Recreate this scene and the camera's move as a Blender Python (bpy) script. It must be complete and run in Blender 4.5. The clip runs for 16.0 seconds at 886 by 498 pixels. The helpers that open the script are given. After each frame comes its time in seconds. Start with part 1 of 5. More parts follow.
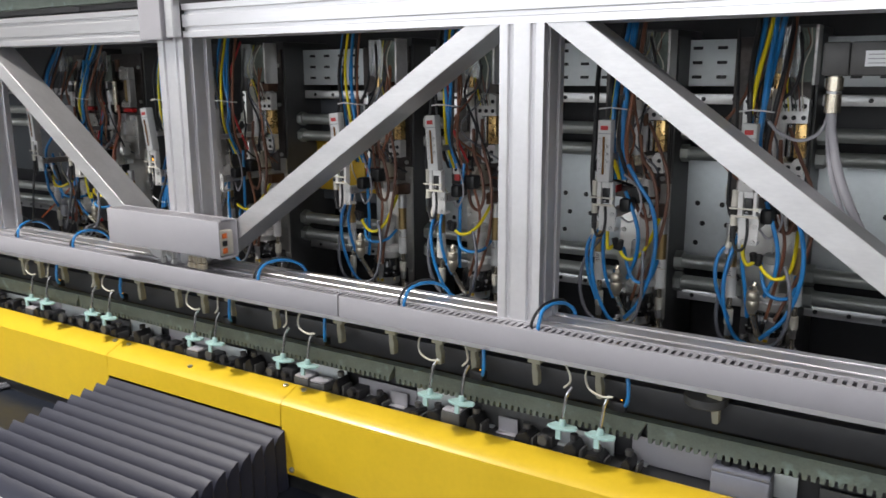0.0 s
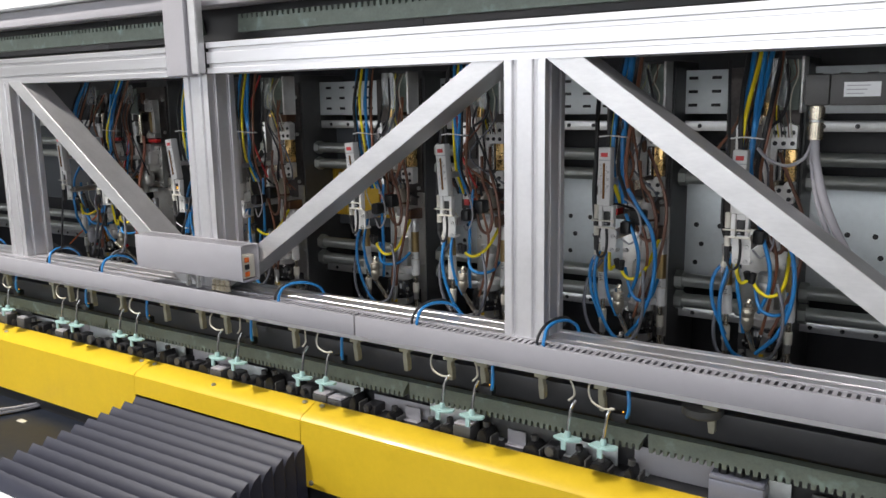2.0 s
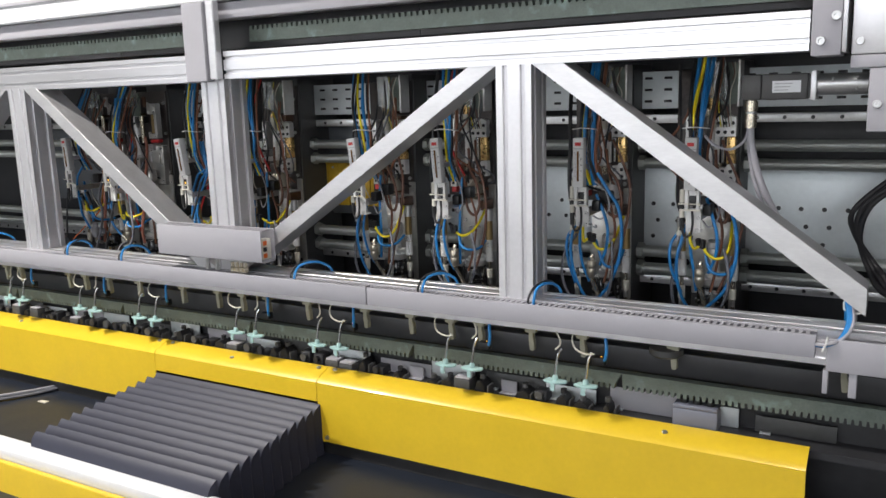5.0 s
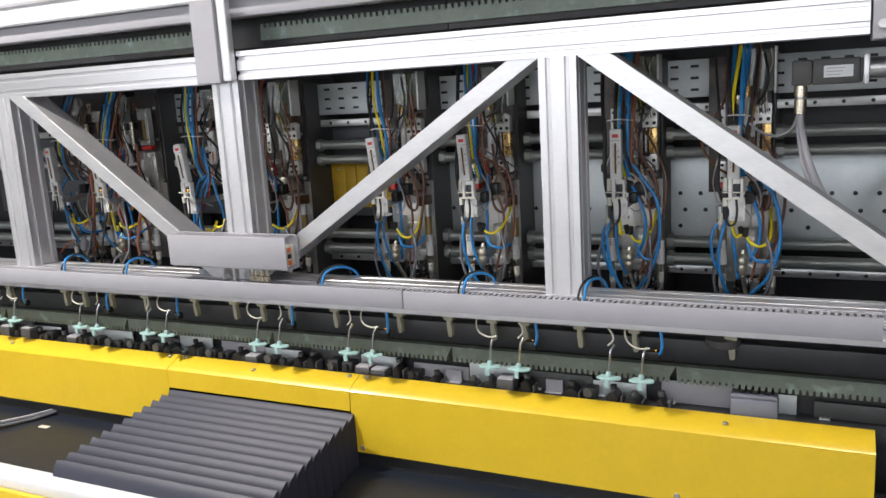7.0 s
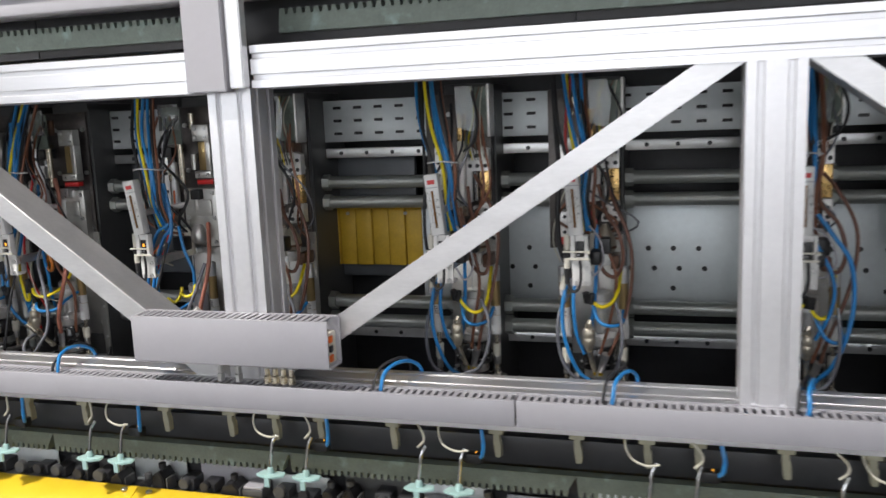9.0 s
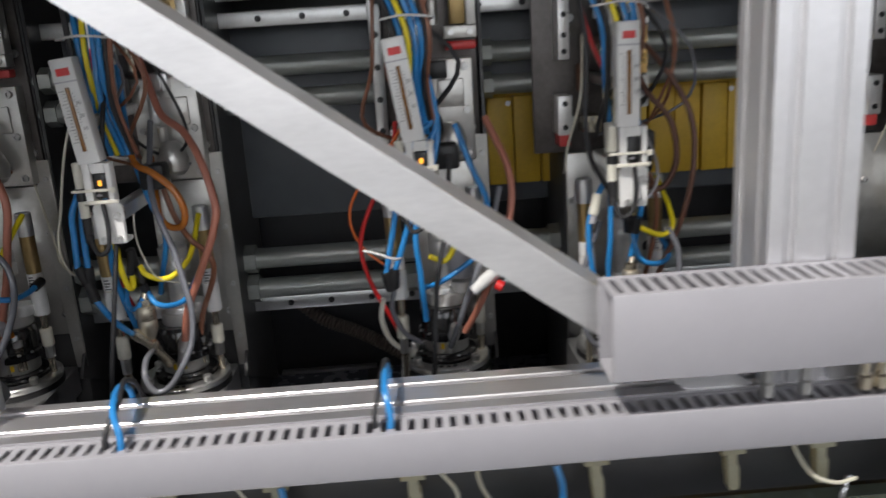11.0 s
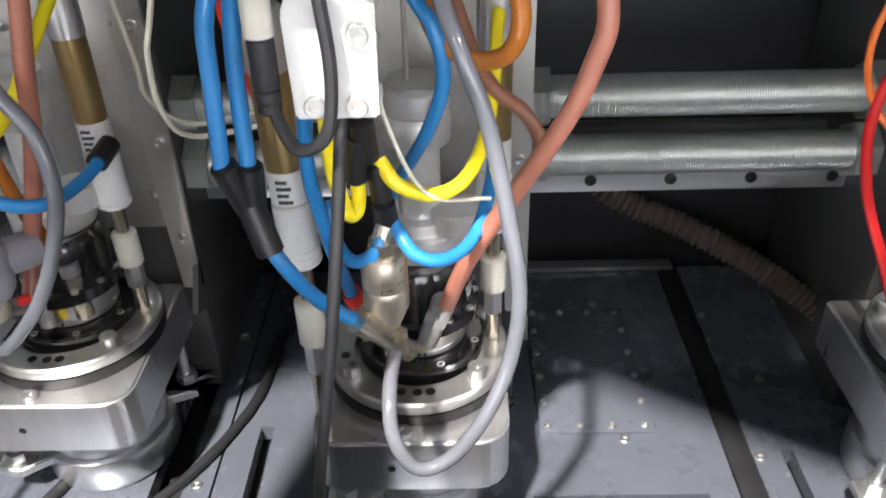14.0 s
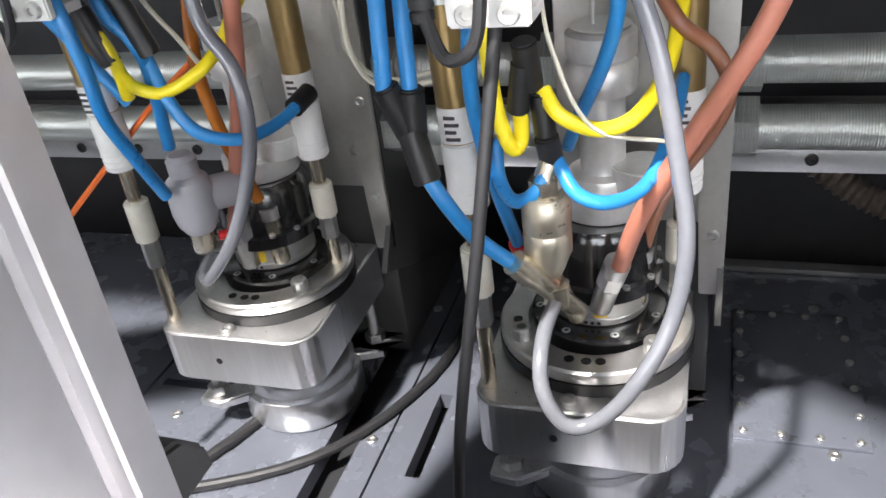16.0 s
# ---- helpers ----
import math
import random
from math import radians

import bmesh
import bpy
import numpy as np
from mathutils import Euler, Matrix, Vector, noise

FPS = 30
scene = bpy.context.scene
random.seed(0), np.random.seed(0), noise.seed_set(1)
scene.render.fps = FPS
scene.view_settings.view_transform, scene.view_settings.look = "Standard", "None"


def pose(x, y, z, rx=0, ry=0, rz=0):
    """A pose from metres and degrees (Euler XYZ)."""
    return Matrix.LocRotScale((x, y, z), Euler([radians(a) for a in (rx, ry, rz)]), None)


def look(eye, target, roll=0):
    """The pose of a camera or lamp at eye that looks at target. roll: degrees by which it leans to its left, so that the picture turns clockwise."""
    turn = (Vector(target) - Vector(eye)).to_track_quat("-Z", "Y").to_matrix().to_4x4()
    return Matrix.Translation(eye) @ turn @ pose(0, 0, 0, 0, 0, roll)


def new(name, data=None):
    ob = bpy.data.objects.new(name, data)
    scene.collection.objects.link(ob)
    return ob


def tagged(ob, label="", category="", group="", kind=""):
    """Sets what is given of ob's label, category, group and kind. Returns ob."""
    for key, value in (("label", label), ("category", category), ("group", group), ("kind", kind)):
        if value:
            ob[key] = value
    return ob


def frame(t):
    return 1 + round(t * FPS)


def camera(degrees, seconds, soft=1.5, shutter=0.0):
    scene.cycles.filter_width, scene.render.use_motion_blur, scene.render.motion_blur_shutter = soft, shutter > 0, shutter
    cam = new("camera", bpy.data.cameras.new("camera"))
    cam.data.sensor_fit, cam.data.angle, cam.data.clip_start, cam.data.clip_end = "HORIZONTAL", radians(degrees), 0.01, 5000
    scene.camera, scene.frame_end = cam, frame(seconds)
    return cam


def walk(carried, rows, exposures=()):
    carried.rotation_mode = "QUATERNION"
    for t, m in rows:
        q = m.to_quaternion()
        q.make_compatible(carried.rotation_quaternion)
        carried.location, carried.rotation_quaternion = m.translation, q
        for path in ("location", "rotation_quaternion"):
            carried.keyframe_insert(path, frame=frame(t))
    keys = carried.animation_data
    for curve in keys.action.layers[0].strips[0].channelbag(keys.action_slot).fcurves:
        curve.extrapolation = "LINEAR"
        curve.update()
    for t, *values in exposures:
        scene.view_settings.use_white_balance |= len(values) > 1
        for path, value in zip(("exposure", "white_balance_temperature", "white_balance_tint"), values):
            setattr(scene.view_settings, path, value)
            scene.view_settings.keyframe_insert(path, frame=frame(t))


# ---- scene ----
cam = camera(57.0, 16.0, 1.5, 0.4)
PATH = [
    (0, (1.478, -1.212, 1.467), (0.43, 0.439, 1.047), -0.3),
    (0.5, (1.507, -1.201, 1.483), (0.391, 0.404, 1.062), -2.7),
    (1, (1.516, -1.228, 1.479), (0.411, 0.39, 1.079), -2.0),
    (1.5, (1.525, -1.254, 1.481), (0.437, 0.379, 1.097), -1.4),
    (2, (1.531, -1.281, 1.484), (0.449, 0.36, 1.118), -1.0),
    (2.5, (1.559, -1.316, 1.49), (0.464, 0.316, 1.12), -1.2),
    (3, (1.573, -1.384, 1.496), (0.481, 0.251, 1.129), -2.2),
    (3.5, (1.573, -1.483, 1.496), (0.529, 0.185, 1.136), -2.6),
    (4, (1.606, -1.554, 1.483), (0.591, 0.131, 1.122), -2.3),
    (6.5, (1.428, -1.596, 1.494), (0.544, 0.159, 1.119), -2.8),
    (7, (1.36, -1.626, 1.493), (0.513, 0.145, 1.111), -3.4),
    (7.5, (1.275, -1.599, 1.487), (0.488, 0.195, 1.084), -1.9),
    (8, (1.13, -1.485, 1.494), (0.389, 0.342, 1.16), -4.4),
    (8.2, (1.076, -1.439, 1.508), (0.338, 0.398, 1.219), -3.3),
    (10.3, (0.031, -0.837, 1.413), (-0.175, 1.096, 0.94), -2.3),
    (10.5, (-0.058, -0.787, 1.404), (-0.239, 1.139, 0.898), -1.9),
    (11, (-0.335, -0.687, 1.395), (-0.276, 1.239, 0.86), -3.7),
    (11.5, (-0.491, -0.536, 1.363), (-0.339, 1.345, 0.7), -3.7),
    (12, (-0.602, -0.346, 1.365), (-0.408, 1.499, 0.616), -2.3),
    (12.5, (-0.643, -0.223, 1.364), (-0.371, 1.604, 0.597), -2.7),
    (13, (-0.628, -0.112, 1.336), (-0.446, 1.672, 0.45), -3.0),
    (13.5, (-0.631, -0.077, 1.319), (-0.563, 1.657, 0.326), -1.5),
    (14, (-0.629, -0.072, 1.304), (-0.671, 1.601, 0.21), -1.8),
    (14.5, (-0.613, -0.064, 1.299), (-0.806, 1.552, 0.136), -4.6),
    (15, (-0.594, -0.062, 1.286), (-1.007, 1.531, 0.15), -6.4),
    (15.5, (-0.601, -0.07, 1.259), (-1.121, 1.554, 0.214), -7.0),
    (16, (-0.597, -0.074, 1.261), (-1.202, 1.545, 0.254), -7.6),
]
walk(cam, [(t, look(eye, target, roll)) for t, eye, target, roll in PATH], [(0, -0.52), (4, -0.46), (8, -0.4), (10.5, -0.72), (11.5, -0.55), (12.5, 0.4), (13.5, 0.75), (14.5, 1.0), (16, 1.05)])

# ---------- light of the hall ----------
world = bpy.data.worlds.new("hall_air")
scene.world = world
world.use_nodes = True
world.node_tree.nodes["Background"].inputs[0].default_value = (0.75, 0.85, 1.0, 1)
world.node_tree.nodes["Background"].inputs[1].default_value = 0.12
scene.view_settings.exposure = 0.0


def area_lamp(name, loc, target, sx, sy, watts, colour=(1, 0.97, 0.93)):
    d = bpy.data.lights.new(name, "AREA")
    d.shape, d.size, d.size_y, d.energy, d.color = "RECTANGLE", sx, sy, watts, colour
    ob = new(name, d)
    ob.matrix_world = look(loc, target)
    return ob


LAMPS = [(1.7, -1.3, 32), (-2.6, -3.8, 24), (1.2, -3.8, 24)]
HIGH_BAY = (-1.22, -1.15, 3.3)
area_lamp("high_bay_light", (HIGH_BAY[0], HIGH_BAY[1], HIGH_BAY[2] - 0.02), (HIGH_BAY[0] + 0.15, HIGH_BAY[1] + 0.25, 0), 0.1, 0.1, 165, (1, 0.95, 0.905))
for lx, ly, watts in LAMPS:
    area_lamp("hall_lamp_light", (lx, ly, 3.28), (lx, ly + 0.001, 0), 1.1, 0.16, watts, (1, 0.935, 0.975))
WINDOWS = (-4.0, 0.0, 4.0)
for wx in WINDOWS:
    area_lamp("window_daylight", (wx, -5.95, 2.3), (wx, 0, 1.9), 3.2, 2.0, 20, (0.98, 0.94, 1.0))


# ---------- materials ----------
def nodes_of(name):
    m = bpy.data.materials.new(name)
    m.use_nodes = True
    return m, m.node_tree, m.node_tree.nodes["Principled BSDF"]


def mat(name, colour, rough=0.5, metal=0.0, var=0.12, scale=30.0, bump=0.05, stretch=(1, 1, 1), fine=6.0,
        coat=0.0, trans=0.0, each=0.0, emit=None, wear=None, thread=0.0):
    m, nt, b = nodes_of(name)
    N, Lk = nt.nodes.new, nt.links.new
    tc = N("ShaderNodeTexCoord")
    mp = N("ShaderNodeMapping")
    mp.inputs["Scale"].default_value = stretch
    Lk(tc.outputs["Object"], mp.inputs[0])
    n1 = N("ShaderNodeTexNoise")
    n1.inputs["Scale"].default_value, n1.inputs["Detail"].default_value = scale, 4
    n2 = N("ShaderNodeTexNoise")
    n2.inputs["Scale"].default_value, n2.inputs["Detail"].default_value = scale * fine, 3
    Lk(mp.outputs[0], n1.inputs[0])
    Lk(mp.outputs[0], n2.inputs[0])
    add = N("ShaderNodeMath")
    add.operation = "MULTIPLY_ADD"
    add.inputs[1].default_value = 0.6
    Lk(n1.outputs[0], add.inputs[0])
    half = N("ShaderNodeMath")
    half.operation = "MULTIPLY"
    half.inputs[1].default_value = 0.4
    Lk(n2.outputs[0], half.inputs[0])
    Lk(half.outputs[0], add.inputs[2])
    ramp = N("ShaderNodeMapRange")
    ramp.inputs["From Min"].default_value, ramp.inputs["From Max"].default_value = 0.3, 0.7
    ramp.inputs["To Min"].default_value, ramp.inputs["To Max"].default_value = 1 - var, 1 + var
    Lk(add.outputs[0], ramp.inputs[0])
    hsv = N("ShaderNodeHueSaturation")
    hsv.inputs["Color"].default_value = (*colour, 1)
    Lk(ramp.outputs[0], hsv.inputs["Value"])
    out = hsv.outputs[0]
    if each:
        oi = N("ShaderNodeObjectInfo")
        r2 = N("ShaderNodeMapRange")
        r2.inputs["To Min"].default_value, r2.inputs["To Max"].default_value = 1 - each, 1 + each
        Lk(oi.outputs["Random"], r2.inputs[0])
        h2 = N("ShaderNodeHueSaturation")
        Lk(out, h2.inputs["Color"])
        Lk(r2.outputs[0], h2.inputs["Value"])
        out = h2.outputs[0]
    if wear:
        n3 = N("ShaderNodeTexNoise")
        n3.inputs["Scale"].default_value, n3.inputs["Detail"].default_value = scale * 0.7, 8
        Lk(tc.outputs["Object"], n3.inputs[0])
        r3 = N("ShaderNodeMapRange")
        r3.inputs["From Min"].default_value, r3.inputs["From Max"].default_value = 0.58, 0.72
        r3.inputs["To Max"].default_value = 0.6
        Lk(n3.outputs[0], r3.inputs[0])
        mx = N("ShaderNodeMix")
        mx.data_type = "RGBA"
        Lk(r3.outputs[0], mx.inputs["Factor"])
        Lk(out, mx.inputs["A"])
        mx.inputs["B"].default_value = (*wear, 1)
        out = mx.outputs["Result"]
    Lk(out, b.inputs["Base Color"])
    rr = N("ShaderNodeMapRange")
    rr.inputs["To Min"].default_value, rr.inputs["To Max"].default_value = max(0.03, rough - 0.1), min(1, rough + 0.1)
    Lk(add.outputs[0], rr.inputs[0])
    Lk(rr.outputs[0], b.inputs["Roughness"])
    b.inputs["Metallic"].default_value = metal
    b.inputs["Coat Weight"].default_value = coat
    b.inputs["Transmission Weight"].default_value = trans
    if bump:
        bp = N("ShaderNodeBump")
        bp.inputs["Strength"].default_value, bp.inputs["Distance"].default_value = bump, 0.002
        Lk(add.outputs[0], bp.inputs["Height"])
        Lk(bp.outputs[0], b.inputs["Normal"])
    if thread:
        wv = N("ShaderNodeTexWave")
        wv.inputs["Scale"].default_value = 0.314 / thread
        Lk(tc.outputs["Object"], wv.inputs[0])
        tb = N("ShaderNodeBump")
        tb.inputs["Strength"].default_value, tb.inputs["Distance"].default_value = 0.55, 0.0007
        Lk(wv.outputs["Fac"], tb.inputs["Height"])
        Lk(tb.outputs[0], b.inputs["Normal"])
    if emit:
        b.inputs["Emission Color"].default_value = (*emit[0], 1)
        b.inputs["Emission Strength"].default_value = emit[1]
    return m


ALU = mat("anodised_aluminium", (0.78, 0.775, 0.79), 0.38, 0.8, 0.05, 12, 0.03, (1, 1, 1), 8)
ALU_X = mat("anodised_aluminium_along", (0.78, 0.775, 0.79), 0.34, 0.85, 0.05, 60, 0.03, (0.05, 1, 1), 5)
BRUSHED = mat("brushed_aluminium", (0.72, 0.715, 0.72), 0.38, 0.8, 0.08, 40, 0.04, (0.3, 1, 1), 6)
STEEL = mat("machined_steel", (0.6, 0.6, 0.59), 0.34, 0.9, 0.1, 60, 0.01)
PLATE = mat("stainless_plate", (0.55, 0.54, 0.51), 0.33, 0.75, 0.08, 40, 0.03, wear=(0.4, 0.38, 0.34))
BLOCK = mat("milled_aluminium_block", (0.72, 0.72, 0.72), 0.3, 0.9, 0.1, 60, 0.04, (1, 1, 0.1))
ZINC = mat("zinc_rod", (0.5, 0.52, 0.49), 0.4, 0.85, 0.12, 60, 0.05, (0.2, 1, 1), thread=0.0018)
BRASS = mat("anodised_gold_tube", (0.38, 0.27, 0.12), 0.3, 0.8, 0.1, 40)
BRASSY = mat("nickel_brass", (0.72, 0.65, 0.52), 0.24, 0.9, 0.12, 60)
PVC = mat("grey_trunking_plastic", (0.365, 0.36, 0.385), 0.42, 0.0, 0.03, 20, 0.02)
WHITE = mat("white_plastic", (0.68, 0.68, 0.665), 0.4, 0.0, 0.06, 60)
OFFWHITE = mat("cream_plastic", (0.62, 0.6, 0.52), 0.45, 0.0, 0.08, 60)
GLOSSBLACK = mat("polished_black_steel", (0.014, 0.014, 0.015), 0.16, 0.0, 0.2, 60, 0.01, coat=0.5)
BLACK = mat("black_plastic", (0.012, 0.012, 0.013), 0.4, 0.0, 0.2, 60)
RUBBER = mat("black_rubber", (0.02, 0.02, 0.022), 0.55, 0.0, 0.2, 60)
YELLOW = mat("yellow_powder_coat", (0.76, 0.52, 0.028), 0.34, 0.0, 0.05, 15, 0.04, coat=0.3)
CHROME = mat("chrome_wire", (0.6, 0.6, 0.6), 0.16, 1.0, 0.1, 60, 0.0)
JBOX = mat("blue_grey_box", (0.17, 0.18, 0.22), 0.45, 0.0, 0.06, 30)
YBOX = mat("yellow_panel", (0.6, 0.38, 0.03), 0.5, 0.0, 0.12, 30)
BELLOWS = mat("grey_bellows_cloth", (0.026, 0.0285, 0.047), 0.5, 0.0, 0.1, 60, 0.1)
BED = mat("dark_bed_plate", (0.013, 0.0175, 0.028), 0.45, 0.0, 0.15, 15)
FLOORP = mat("bed_steel_sheet", (0.17, 0.183, 0.222), 0.27, 0.35, 0.1, 9, 0.04, each=0.06, wear=(0.15, 0.162, 0.195))
DARK = mat("dark_painted_sheet", (0.03, 0.0305, 0.033), 0.42, 0.0, 0.2, 10, 0.03)
GREYP = mat("grey_painted_steel", (0.08, 0.081, 0.081), 0.45, 0.2, 0.12, 12, 0.04)
COVER = mat("light_cover_paint", (0.72, 0.73, 0.74), 0.4, 0.0, 0.04, 8)
LIGHTSH = mat("galvanised_sheet", (0.62, 0.66, 0.67), 0.42, 0.45, 0.08, 14)
RACK = mat("green_grey_rack", (0.15, 0.18, 0.155), 0.5, 0.2, 0.2, 40, wear=(0.3, 0.42, 0.38))
BEIGE = mat("beige_bracket", (0.34, 0.33, 0.25), 0.55, 0.0, 0.12, 50)
TEAL = mat("pale_teal_plastic", (0.38, 0.56, 0.53), 0.45, 0.0, 0.08, 50)
BLUE = mat("blue_hose", (0.025, 0.22, 0.54), 0.3, 0.0, 0.06, 60, 0.0, coat=0.15)
YHOSE = mat("yellow_hose", (0.85, 0.7, 0.02), 0.35, 0.0, 0.05, 60, 0.0)
ORANGE = mat("amber_hose", (0.4, 0.13, 0.02), 0.2, 0.0, 0.08, 60, 0.0, coat=0.3)
PINK = mat("brown_pink_hose", (0.4, 0.155, 0.105), 0.4, 0.0, 0.06, 60, 0.0)
BROWN = mat("brown_hose", (0.22, 0.09, 0.05), 0.35, 0.0, 0.1, 60, 0.0)
CLEAR = mat("smoky_clear_hose", (0.155, 0.16, 0.18), 0.15, 0.0, 0.06, 60, 0.0, coat=0.4)
PANELP = mat("blue_black_panel", (0.09, 0.098, 0.108), 0.38, 0.0, 0.15, 6, 0.03)
MOTOR = mat("motor_casing", (0.075, 0.073, 0.072), 0.45, 0.0, 0.1, 60)
FROST = mat("frosted_film", (0.6, 0.64, 0.62), 0.18, 0.0, 0.2, 40, 0.1, trans=0.8)
GOLD = mat("gold_carriage", (0.75, 0.5, 0.2), 0.28, 0.9, 0.15, 50)
CLOTH = mat("brown_thin_hose", (0.16, 0.075, 0.05), 0.4, 0.0, 0.15, 60, 0.0)
SLIDE = mat("bright_slide_plate", (0.74, 0.73, 0.71), 0.32, 0.55, 0.1, 60, 0.03)
DULL = mat("dull_dark_steel", (0.11, 0.1, 0.095), 0.4, 0.7, 0.3, 25, 0.05)
BROWNMETAL = mat("brown_cast_metal", (0.13, 0.07, 0.045), 0.4, 0.5, 0.2, 50)
OFFMETAL = mat("beige_cast_metal", (0.45, 0.41, 0.33), 0.3, 0.7, 0.08, 50)
RED = mat("red_cable", (0.6, 0.02, 0.02), 0.35, 0.0, 0.05, 60, 0.0)
ORWIRE = mat("orange_wire", (0.75, 0.16, 0.03), 0.4, 0.0, 0.05, 60, 0.0)
WWIRE = mat("cream_wire", (0.6, 0.58, 0.48), 0.45, 0.0, 0.05, 60, 0.0)
INK = mat("scale_ink", (0.05, 0.045, 0.05), 0.5)
LOGO = mat("red_badge", (0.6, 0.05, 0.05), 0.4)
TUBEBROWN = mat("scale_brown_tube", (0.2, 0.09, 0.02), 0.2, coat=0.4)
LED = mat("amber_led", (1, 0.5, 0.05), 0.3, emit=((1, 0.42, 0.04), 2.2))
GLASS = mat("clear_acrylic", (0.95, 0.97, 0.96), 0.05, 0.0, 0.0, 5, 0.0, trans=0.95)
CONCRETE = mat("hall_floor", (0.3, 0.3, 0.29), 0.5, 0.0, 0.15, 2)
WALLP = mat("hall_wall_paint", (0.7, 0.71, 0.7), 0.7, 0.0, 0.05, 2)
CEIL = mat("dark_ceiling", (0.16, 0.17, 0.18), 0.8, 0.0, 0.1, 2)
WINGLOW = mat("daylight_pane", (0.9, 0.95, 1.0), 0.5, emit=((0.88, 0.94, 1.0), 3))
TUBELAMP = mat("lamp_diffuser", (0.9, 0.9, 0.9), 0.5, emit=((1, 0.97, 0.93), 8))


# ---------- mesh helpers ----------
def bx(x0, x1, y0, y1, z0, z1, bev=0.0, bm=None, seg=2):
    own = bmesh.new()
    bmesh.ops.create_cube(own, size=1)
    for v in own.verts:
        v.co = Vector(((x0 + x1) / 2 + v.co.x * (x1 - x0), (y0 + y1) / 2 + v.co.y * (y1 - y0), (z0 + z1) / 2 + v.co.z * (z1 - z0)))
    if bev:
        bmesh.ops.bevel(own, geom=own.edges[:], offset=bev, segments=seg, profile=0.5, affect="EDGES")
    return merge(own, bm)


def merge(own, bm):
    if bm is None:
        return own
    me = bpy.data.meshes.new("tmp")
    own.to_mesh(me)
    own.free()
    bm.from_mesh(me)
    bpy.data.meshes.remove(me)
    return bm


def cy(p0, p1, r0, r1=None, n=24, bm=None, bev=0.0):
    """A round bar from p0 to p1."""
    p0, p1 = Vector(p0), Vector(p1)
    d = p1 - p0
    own = bmesh.new()
    bmesh.ops.create_cone(own, cap_ends=True, segments=n, radius1=r0, radius2=r0 if r1 is None else r1, depth=d.length)
    if bev:
        bmesh.ops.bevel(own, geom=[e for e in own.edges if len(e.link_faces) == 2 and any(len(f.verts) > 4 for f in e.link_faces)],
                        offset=bev, segments=2, affect="EDGES")
    rot = d.to_track_quat("Z", "Y").to_matrix().to_4x4()
    bmesh.ops.transform(own, matrix=Matrix.Translation((p0 + p1) / 2) @ rot, verts=own.verts)
    return merge(own, bm)


def lathe(prof, c=(0, 0, 0), n=40, bm=None):
    """Turned body: rows of (radius, z) from bottom to top."""
    own = bmesh.new()
    rings = []
    for r, z in prof:
        rings.append([own.verts.new((c[0] + r * math.cos(2 * math.pi * i / n), c[1] + r * math.sin(2 * math.pi * i / n), c[2] + z)) for i in range(n)])
    for a, b in zip(rings, rings[1:]):
        for i in range(n):
            own.faces.new((a[i], a[(i + 1) % n], b[(i + 1) % n], b[i]))
    own.faces.new(rings[0][::-1])
    own.faces.new(rings[-1])
    return merge(own, bm)


def prism(poly, a, b, axis="y", bm=None, bev=0.0):
    """A polygon, given in the two other axes, drawn out from a to b along axis."""
    own = bmesh.new()

    def at(u, v, w):
        return {"x": (w, u, v), "y": (u, w, v), "z": (u, v, w)}[axis]
    lo = [own.verts.new(at(u, v, a)) for u, v in poly]
    hi = [own.verts.new(at(u, v, b)) for u, v in poly]
    n = len(poly)
    own.faces.new(lo[::-1])
    own.faces.new(hi)
    for i in range(n):
        own.faces.new((lo[i], lo[(i + 1) % n], hi[(i + 1) % n], hi[i]))
    bmesh.ops.recalc_face_normals(own, faces=own.faces[:])
    if bev:
        bmesh.ops.bevel(own, geom=own.edges[:], offset=bev, segments=2, affect="EDGES")
    return merge(own, bm)


def smooth_path(pts, res=6):
    P = [Vector(p) for p in pts]
    P = [P[0] * 2 - P[1]] + P + [P[-1] * 2 - P[-2]]
    out = []
    for i in range(1, len(P) - 2):
        a, b, c, d = P[i - 1:i + 3]
        for k in range(res):
            t = k / res
            out.append(0.5 * (2 * b + (c - a) * t + (2 * a - 5 * b + 4 * c - d) * t * t + (3 * b - a - 3 * c + d) * t ** 3))
    out.append(P[-2])
    return out


def hose(pts, r, n=10, res=6, bm=None, ribs=0.0, straight=False):
    """A hose along a smooth line through the points."""
    own = bmesh.new()
    line = [Vector(p) for p in pts] if straight else smooth_path(pts, res)
    up, rings = Vector((0.3, 0.9, 0.2)).normalized(), []
    for i, p in enumerate(line):
        t = (line[min(i + 1, len(line) - 1)] - line[max(i - 1, 0)]).normalized()
        u = t.cross(up)
        u = u.normalized() if u.length > 1e-4 else t.orthogonal().normalized()
        v = t.cross(u).normalized()
        up = -u.cross(t).normalized() if False else up
        rr = r * (1 + ribs * (i % 2))
        rings.append([own.verts.new(p + rr * (math.cos(2 * math.pi * k / n) * u + math.sin(2 * math.pi * k / n) * v)) for k in range(n)])
    for a, b in zip(rings, rings[1:]):
        for k in range(n):
            own.faces.new((a[k], a[(k + 1) % n], b[(k + 1) % n], b[k]))
    own.faces.new(rings[0][::-1])
    own.faces.new(rings[-1])
    bmesh.ops.recalc_face_normals(own, faces=own.faces[:])
    return merge(own, bm)


